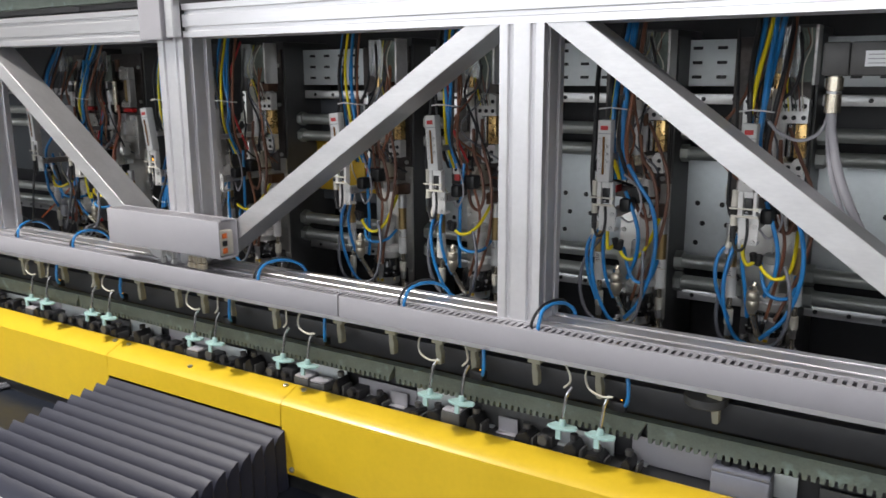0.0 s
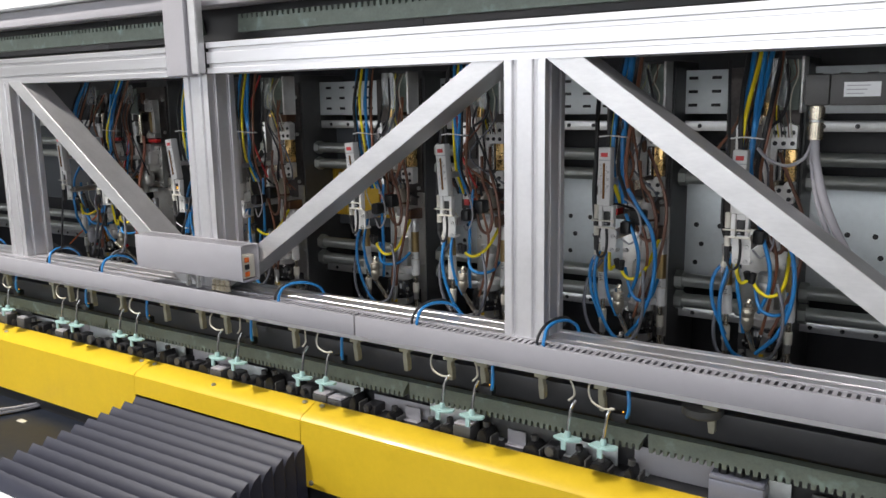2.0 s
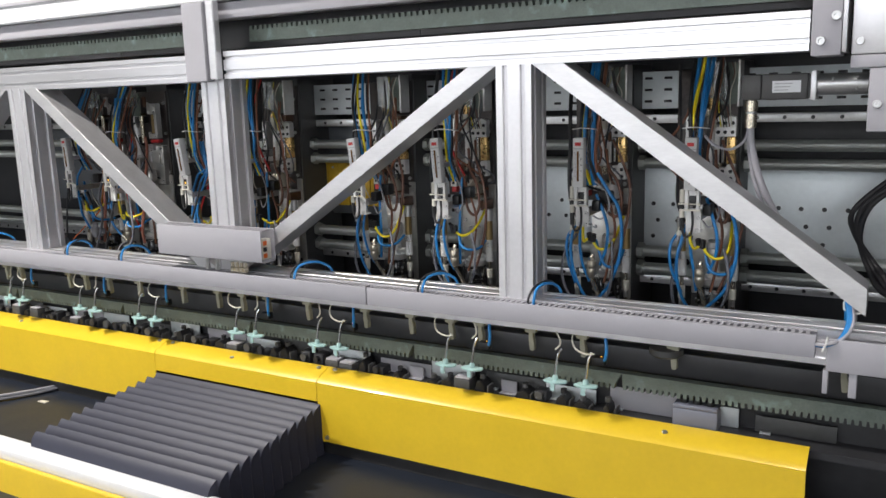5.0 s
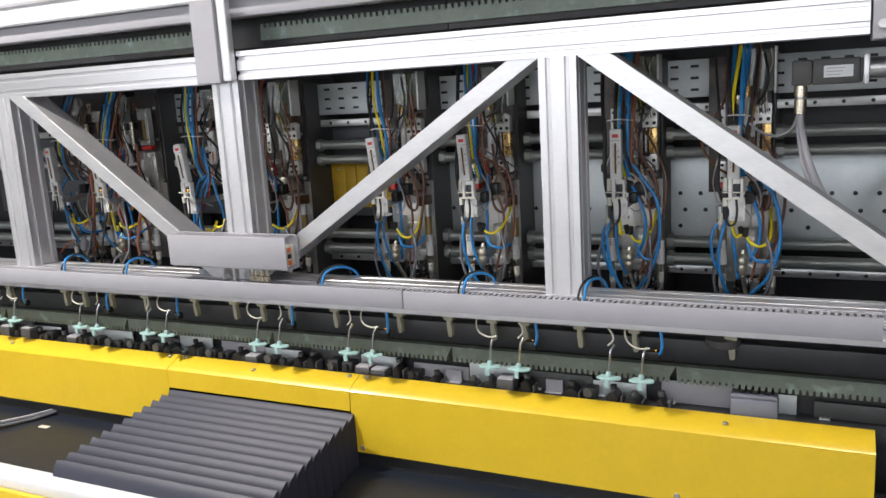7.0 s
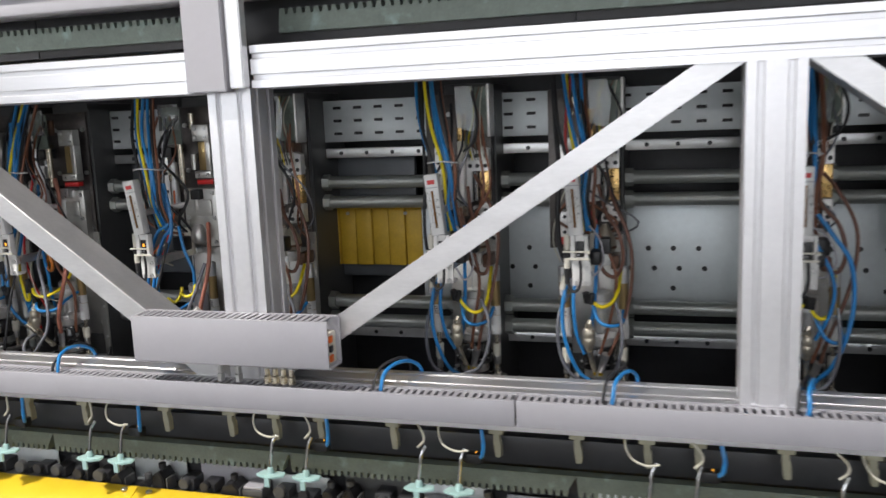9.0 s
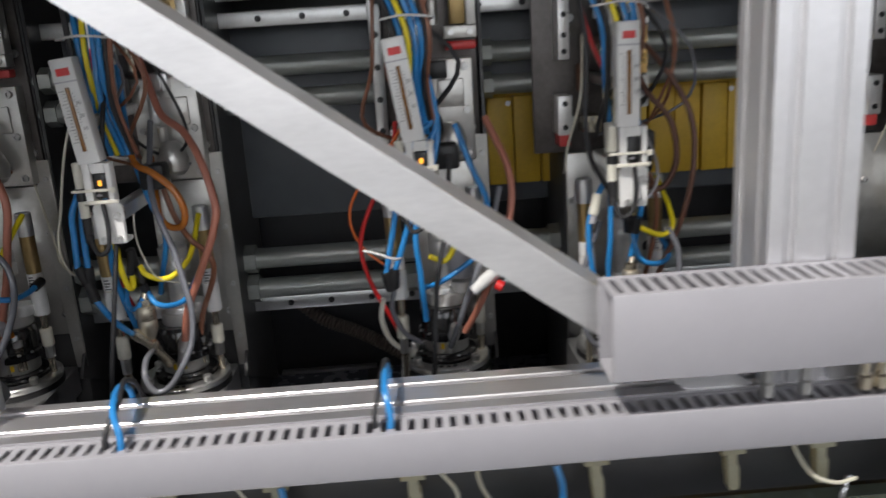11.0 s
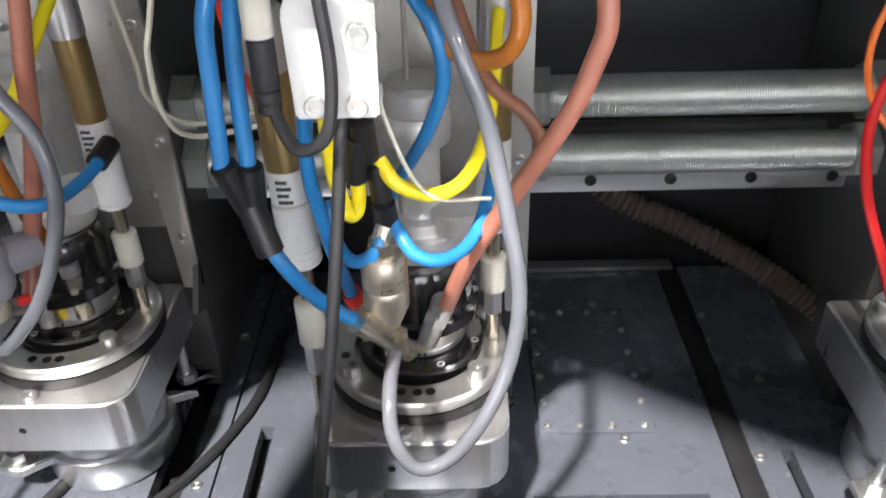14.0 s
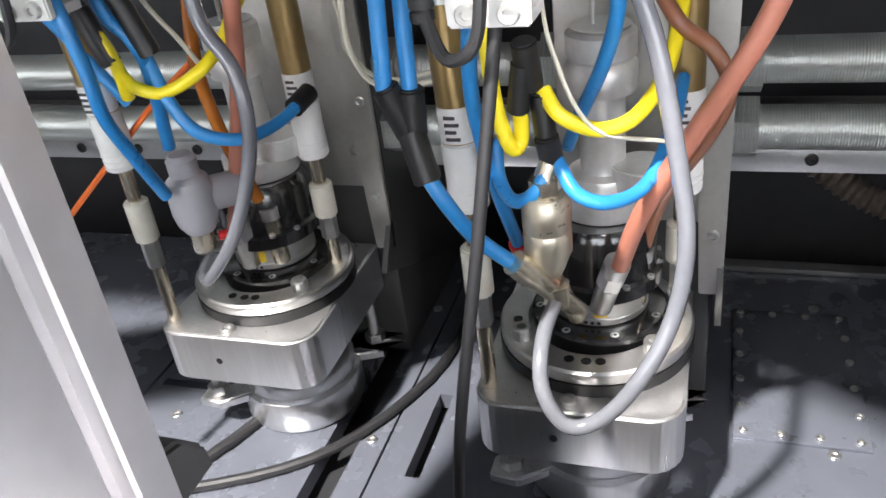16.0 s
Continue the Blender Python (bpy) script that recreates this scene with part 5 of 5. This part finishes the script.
    sp = part("spindle_body", lathe([(0.0405, 0.006), (0.0405, 0.0155), (0.039, 0.017), (0.031, 0.018), (0.027, 0.018), (0.027, 0.036), (0.0355, 0.0375), (0.037, 0.039), (0.037, 0.047), (0.034, 0.0485), (0.0335, 0.051), (0.0335, 0.075), (0.030, 0.081)], (0.005, 0.004, 0), 48), GLOSSBLACK, h, "glossy black spindle body")
    screws(sp, [(0.005 + 0.0356 * math.cos(a), 0.004 + 0.0356 * math.sin(a), 0.047) for a in (-0.5, -1.0, -2.3, -2.8, 0.4, 2.6)], 0.0022, 0.002)
    screws(sp, [(0.005 + 0.0358 * math.cos(a), 0.004 + 0.0358 * math.sin(a), 0.0165) for a in (-1.2, -2.0, -0.3, -2.9)], 0.0026, 0.0012, (0, 0, 1), STEEL, "grub_screw")
    part("silver_ring", lathe([(0.0275, 0.0182), (0.029, 0.0195), (0.029, 0.023), (0.0286, 0.0234), (0.029, 0.0238), (0.029, 0.035), (0.0275, 0.0365)], (0.005, 0.004, 0), 40), STEEL, sp)
    for a0, na in ((-1.9, 2), (-1.55, 3)):
        ang = [a0 + 0.09 * i for i in range(na + 1)]
        part("yellow_label", prism([(0.005 + 0.0294 * math.cos(a), 0.004 + 0.0294 * math.sin(a)) for a in ang] +
                                   [(0.005 + 0.0286 * math.cos(a), 0.004 + 0.0286 * math.sin(a)) for a in reversed(ang)], 0.0255, 0.0335, "z"), YELLOW, sp)
    screws(sp, [(0.005 + 0.029 * math.cos(a), 0.004 + 0.029 * math.sin(a), 0.0212) for a in (-1.45, -1.58, -1.71)], 0.0011, 0.0004, (0, -1, 0), BLACK, "pin_hole")
    part("upper_cap", lathe([(0.0255, 0.0815), (0.026, 0.0825), (0.026, 0.0955), (0.025, 0.0965), (0.0205, 0.097), (0.0205, 0.1), (0.0195, 0.104), (0.0125, 0.105), (0.0125, 0.150), (0.0185, 0.151), (0.019, 0.153), (0.019, 0.165), (0.017, 0.168), (0.0185, 0.17), (0.0185, 0.182), (0.016, 0.184)], (0.008, 0.008, 0), 36), SLIDE, h, "turned silver spindle cap")
    screws(h, [(0.008 + 0.011 * math.cos(a), 0.008 + 0.011 * math.sin(a), 0.1857) for a in (0.4, 2.4, 4.5)], 0.0035, 0.006, (0, 0, 1), STEEL, "cap_screw")
    screws(h, [(0.008 + 0.0228 * math.cos(a), 0.008 + 0.0228 * math.sin(a), 0.0968) for a in (-0.3, -1.0, -1.9, -2.7, 1.2)], 0.0024, 0.004, (0, 0, 1), STEEL, "cap_screw")
    part("cap_plate", cy((0.008, 0.008, 0.1843), (0.008, 0.008, 0.1855), 0.0158, n=30), STEEL, h)
    part("side_cylinder", cy((0.03, 0.0, 0.098), (0.03, 0.0, 0.112), 0.016, n=28, bev=0.001), SLIDE, h)
    part("tall_rod", cy((0.004, 0.008, 0.184), (0.004, 0.008, 0.262), 0.0014, n=8), STEEL, h)
    part("guide_tube", cy((-0.002, 0.012, 0.25), (-0.002, 0.012, 0.31), 0.011, n=20), OFFWHITE, h)
    part("cup", lathe([(0.036, -0.0475), (0.036, -0.062), (0.0365, -0.064), (0.042, -0.07), (0.0435, -0.08), (0.0435, -0.086), (0.047, -0.088), (0.0475, -0.09), (0.0475, -0.112), (0.045, -0.1165), (0.02, -0.1165)], (0.003, 0.0, 0), 44), BLOCK, h, "turned aluminium suction cup ring")
    for sx, sy in ((-0.047, -0.04), (0.052, 0.04)):
        p = part("foot_pin", cy((sx, sy, -0.047), (sx, sy, -0.085), 0.004, n=12), STEEL, h)
        part("pin_ear", prism([(sx - 0.012, sy - 0.011), (sx + 0.012, sy - 0.012), (sx * 0.4, sy * 0.6 - 0.014), (sx * 0.4, sy * 0.6 + 0.014), (sx + 0.01, sy + 0.01), (sx - 0.012, sy + 0.01)] if sx > 0 else
                               [(sx - 0.013, sy - 0.01), (sx + 0.006, sy - 0.012), (sx * 0.4, sy * 0.6 - 0.012), (sx * 0.4, sy * 0.6 + 0.012), (sx + 0.004, sy + 0.01), (sx - 0.013, sy + 0.008)], -0.094, -0.086, "z", bev=0.0015), BLOCK, p)
        part("pin_nut", cy((sx, sy, -0.0855), (sx, sy, -0.078), 0.008, n=6), STEEL, p)

    for o in h.children:
        if o not in had:
            o.location = (0.002, 0, 0.006)

    # air cylinders
    cylinder(h, -0.049, -0.056, 0.118, 0.252, -0.03, 0.0)
    cylinder(h, 0.053, 0.005, 0.10, 0.24, 0.0, 0.0)
    # filter canister
    if variant not in (1, 3):
        can = part("filter_canister", lathe([(0.006, 0.1), (0.0085, 0.106), (0.0095, 0.109), (0.0113, 0.113), (0.0113, 0.123), (0.0105, 0.1245), (0.0113, 0.126), (0.0113, 0.138), (0.009, 0.142)], (-0.0035, -0.086, 0), 32), OFFMETAL, h, "beige metal filter canister")
        part("hex_top", cy((-0.0035, -0.086, 0.142), (-0.0035, -0.086, 0.15), 0.0075, n=6), BRASSY, can)
        part("neck", cy((-0.0035, -0.086, 0.15), (-0.001, -0.084, 0.157), 0.005, n=14), BRASSY, can)
        part("lower_neck", cy((-0.0035, -0.086, 0.1), (0.002, -0.05, 0.05), 0.005, n=14), BRASSY, can)

    # sensor and bracket
    had = set(h.children)
    br = part("sensor_bracket", prism([(-0.04, 0.241), (-0.009, 0.241), (-0.008, 0.284), (-0.013, 0.288), (-0.038, 0.288), (-0.041, 0.28)], -0.1285, -0.1235, "y", bev=0.001), WHITE, h, "white sensor bracket")
    part("foot_fold", bx(-0.04, -0.009, -0.123, -0.105, 0.241, 0.246, 0.001), WHITE, br)
    part("arm", bx(-0.03, -0.012, -0.1225, 0.058, 0.264, 0.28, 0.002), BLOCK, br)
    screws(br, [(-0.032, -0.1285, 0.2465), (-0.0165, -0.1285, 0.2465), (-0.0145, -0.1285, 0.273)], 0.0042, 0.003, (0, -1, 0))
    cg = part("sensor_cage", bx(-0.042, -0.034, -0.137, -0.122, 0.288, 0.333, 0.001), WHITE, h, "white sensor cage")
    part("cage_bar", bx(-0.0175, -0.0115, -0.137, -0.122, 0.288, 0.333, 0.001), WHITE, cg)
    part("cage_top", bx(-0.0335, -0.018, -0.135, -0.122, 0.322, 0.333, 0.001), WHITE, cg)
    part("cage_rail", bx(-0.046, -0.008, -0.138, -0.134, 0.2885, 0.2925, 0.0008), OFFWHITE, cg)
    sn = part("switch", bx(-0.0325, -0.019, -0.134, -0.12, 0.294, 0.3215, 0.001), BLACK, h, "small black switch with an amber light")
    if variant in (2, 3):
        part("led", bx(-0.0275, -0.0235, -0.1348, -0.1338, 0.308, 0.314, 0.0005), LED, sn, "glowing amber light")
    part("switch_plug", cy((-0.049, -0.128, 0.272), (-0.049, -0.128, 0.334), 0.0055, n=14, bev=0.001), OFFWHITE, h)
    part("plug_collar", cy((-0.049, -0.128, 0.292), (-0.049, -0.128, 0.306), 0.0062, n=14), BLACK, h)
    part("plug_tail", hose(mm((-49, -128, 272), (-48, -130, 250), (-40, -134, 232), (-28, -136, 238), (-24, -136, 262), (-26, -135, 292)), 0.0026, 8), RUBBER, h)
    tie = part("cable_tie", bx(-0.0555, -0.008, -0.1395, -0.1375, 0.3025, 0.3055, 0.0005), OFFWHITE, h, "pale nylon cable tie")
    part("tie_lock", bx(-0.0125, -0.0075, -0.1425, -0.1398, 0.301, 0.307, 0.0006), OFFWHITE, tie)
    part("plug_grip", lathe([(0.0035, 0.0), (0.0046, 0.001), (0.0046, 0.004), (0.004, 0.0046), (0.0048, 0.0056), (0.0048, 0.009), (0.0042, 0.0098), (0.005, 0.011), (0.005, 0.028), (0.004, 0.029)], (-0.0488, -0.1285, 0.244), 16), RUBBER, h, "ribbed black plug")
    for k in range(3):
        part("print_bar", bx(-0.031 + 0.002 * k, -0.029 + 0.002 * k, -0.1343, -0.1335, 0.2965, 0.2985 + 0.001 * (k % 2)), PVC, sn)
    fm = rotameter(h, meter, -0.137, 0.333)
    part("meter_arm", bx(meter - 0.006, meter + 0.006, -0.1145, 0.058, 0.37, 0.382, 0.002), BLOCK, h)

    for o in h.children:
        if o not in had:
            o.location = (0.013, 0, -0.011)
    # the flow meter leans a little over its cage
    pivot = Vector((meter, -0.126, 0.333))
    fm.matrix_basis = Matrix.Translation(Vector((0.013, 0, -0.011)) + pivot) @ Matrix.Rotation(radians(-LEAN.get(variant, 0)), 4, "Y") @ Matrix.Translation(-pivot)

    part("black_clamp", bx(0.004, 0.034, -0.06, -0.03, 0.275, 0.305, 0.004), BLACK, h, "black hose clamp")

    # valves and plates on the upper column
    if variant >= 4:
        slide_unit(h, variant, rg)
    else:
        vb = part("valve_plate", bx(-0.02, 0.062, 0.035, 0.0575, 0.27, 0.40, 0.002), PLATE, h, "bolted silver valve plate")
        screws(vb, [(sx, 0.035, z) for sx in (-0.012, 0.053) for z in (0.28, 0.335, 0.39)], 0.0048, 0.005, (0, -1, 0))
        part("valve_window", bx(0.012, 0.05, 0.03, 0.0347, 0.34, 0.375, 0.002), PLATE, vb)
        for z0, z1 in ((0.425, 0.44), (0.505, 0.54)):
            part("slide_carriage", bx(0.028, 0.068, 0.012, 0.0345, z0, z1, 0.001), WHITE if variant > 4 else PLATE, h)
        part("carriage_side", bx(0.056, 0.068, 0.014, 0.0345, 0.4405, 0.5045, 0.001), PLATE, h)
        part("amber_block", bx(0.036, 0.0555, 0.02, 0.0345, 0.442, 0.503, 0.001), BRASS, h, "dull brass block")
        screws(h, [(sx, 0.012, z) for sx in (0.036, 0.06) for z in (0.432, 0.513, 0.532)], 0.004, 0.004, (0, -1, 0), STEEL, "carriage_screw")
        part("red_seal", bx(0.0285, 0.0675, 0.016, 0.0345, 0.411, 0.4215, 0.002), RED if variant in (2, 3) else LOGO, h, "dark red seal")
        part("regulator", lathe([(0.011, 0.0), (0.017, 0.006), (0.019, 0.02), (0.014, 0.034), (0.008, 0.042)], (0.03, 0.005, 0.282), 22), PLATE, h, "silver pear-shaped regulator")
        part("small_cylinder", cy((-0.03, 0.02, 0.36), (-0.03, 0.02, 0.46), 0.009, n=18, bev=0.001), BLOCK, h)
        part("small_cylinder", cy((-0.008, 0.02, 0.41), (-0.008, 0.02, 0.5), 0.007, n=18, bev=0.001), BRASSY, h)
        part("left_rail", bx(-0.064, -0.05, 0.03, 0.0575, 0.30, 0.56, 0.0015), STEEL, h)
        screws(h, [(-0.057, 0.03, 0.315 + 0.04 * k) for k in range(7)], 0.004, 0.003, (0, -1, 0), BLACK, "rail_plug")
        pl = part("acrylic_shield", bx(-0.03, 0.02, -0.02, -0.017, 0.53, 0.585, 0.001), GLASS, h, "clear acrylic shield")
        pl.visible_shadow = False
        part("circuit_card", bx(-0.03, 0.01, 0.0, 0.003, 0.5, 0.575), RACK, h, "green circuit card")

    for k in range(9):
        zz = 0.29 + 0.03 * k + rg.uniform(-0.006, 0.006)
        xx = rg.uniform(-0.045, 0.02)
        pick = rg.choice((PLATE, BLOCK, BLACK, BROWNMETAL, BRASSY))
        if k % 3 == 0:
            part("valve_body", bx(xx - 0.012, xx + 0.012, 0.02, 0.0575, zz, zz + 0.022, 0.002), pick, h)
        elif k % 3 == 1:
            part("elbow_fitting", hose([(xx, 0.057, zz), (xx, 0.03, zz), (xx, 0.015, zz + 0.006), (xx, 0.012, zz + 0.026)], 0.0055, 10, 4), pick, h)
        else:
            part("plunger", cy((xx, 0.035, zz), (xx, 0.035, zz + 0.034), 0.0075, n=16, bev=0.001), pick, h)
    for k in range(5):
        a0 = rg.uniform(-0.05, 0.04)
        part("thin_hose", hose([(a0, 0.0, 0.56), (a0 + rg.uniform(-0.03, 0.03), -0.03, 0.48), (a0 + rg.uniform(-0.05, 0.05), -0.04, 0.40), (a0 + rg.uniform(-0.05, 0.05), -0.02, 0.33), (rg.uniform(-0.03, 0.05), 0.03, 0.29)],
                               rg.choice((0.002, 0.003, 0.0026)), 8, 5), (BROWN, RUBBER, RUBBER, BROWN, CLEAR)[k], h)

    # hoses
    def H(name, material, r, pts, label="", n=12):
        part(name, hose(J(*pts), r * (0.8 if variant <= 3 and r > 0.003 else 1.0), n, 7), material, h, label)

    if variant == 1:
        hoses_one(h, H)
    elif variant == 3:
        hoses_three(h, H)
    elif variant >= 4:
        hoses_far(h, H, variant)
    else:
        hoses_common(h, H, variant)

    # bundle rising to the roof
    for k, (m_, dx, r) in enumerate(((BLUE, -14, 0.0045), (YHOSE, -4, 0.004), (BLUE, 6, 0.0045), (BLUE, 15, 0.0045), (RUBBER, 22, 0.004), (RUBBER, -22, 0.0045), (BROWN, 28, 0.004))):
        sw = (-45 if variant in (3, 4, 5) else -22 if variant == 6 else 5) + rg.uniform(-8, 8)
        part("riser_hose", hose(J((dx - 20 + sw, -5, 680), (dx - 20 + sw * 0.9, -30, 600), (dx - 20 + sw * 0.5, -62 - 4 * (k % 3), 520), (dx * 0.8 - 16, -88 - 6 * (k % 2), 440), (dx * 0.6 - 16, -80 - 4 * (k % 3), 380), (dx * 0.7 - 12, -60, 320)), r * (1.0 if variant >= 7 else 0.75), 10, 5), m_, h)
    part("cable_tie", hose(mm((-45, -100, 452), (-20, -108, 455), (8, -100, 452), (8, -70, 450), (-20, -62, 452), (-45, -76, 452), (-45, -100, 452)), 0.0014, 6, 4), WHITE, h)
    return h


HEADS = [(-0.9, 1, 0.37), (-0.662, 2, 0.335), (-0.313, 3, 0.335), (-0.077, 4, 0.335), (0.327, 5, 0.335), (0.578, 6, 0.335), (0.948, 7, 0.335), (1.199, 8, 0.335)]
for hx, v, hy in HEADS:
    head(hx, v, 0.0 if v <= 3 else 1.0, hy)

# motor at the machine's end
mo = thing("servo_motor", "dark grey servo motor with a cable plug under the beam", "motor", (1.293, 0.135, 1.485))
part("plug_housing", bx(0.0, 0.036, -0.026, 0.026, -0.024, 0.024, 0.004), MOTOR, mo)
part("motor_body", bx(0.0365, 0.118, -0.025, 0.025, -0.024, 0.024, 0.003), MOTOR, mo)
part("name_plate", bx(0.056, 0.106, -0.0265, -0.0253, -0.011, 0.011), COVER, mo, "pale name plate")
for k in range(3):
    part("print_bar", bx(0.06, 0.084 + 0.004 * k, -0.027, -0.0266, -0.007 + 0.006 * k, -0.0055 + 0.006 * k), PVC, mo)
part("flange", bx(0.123, 0.133, -0.03, 0.03, -0.026, 0.028, 0.002), ALU, mo)
part("collar", bx(0.1185, 0.1225, -0.022, 0.022, -0.022, 0.022), BLACK, mo)
part("shaft_housing", cy((0.1335, 0, 0.002), (0.222, 0, 0.002), 0.02, n=28), STEEL, mo)
screws(mo, [(0.16, -0.0185, 0.012), (0.2, -0.0185, 0.012), (0.2, -0.019, -0.008)], 0.003, 0.003, (0, -1, 0.4))
cn = part("connector", cy((0.016, 0, -0.0245), (0.016, 0, -0.046), 0.0125, n=20, bev=0.002), BRASSY, mo)
part("ring", cy((0.016, 0, -0.0465), (0.016, 0, -0.05), 0.0105, n=20), STEEL, cn)
part("sleeve", cy((0.016, 0, -0.0505), (0.016, 0, -0.078), 0.0115, n=20, bev=0.001), BRASSY, cn)
part("cable", hose(mm((16, 0, -76), (19, 0, -110), (30, 4, -160), (48, 10, -210), (75, 30, -270)), 0.0068, 12), PVC, mo)
part("cable", hose(mm((12, 2, -76), (14, 4, -120), (22, 8, -170), (38, 14, -220), (62, 34, -280)), 0.004, 10), PVC, mo)
part("cable", hose(mm((12, 4, -80), (0, 10, -108), (-28, 20, -122), (-60, 30, -112), (-80, 45, -96)), 0.0028, 8), PVC, mo)
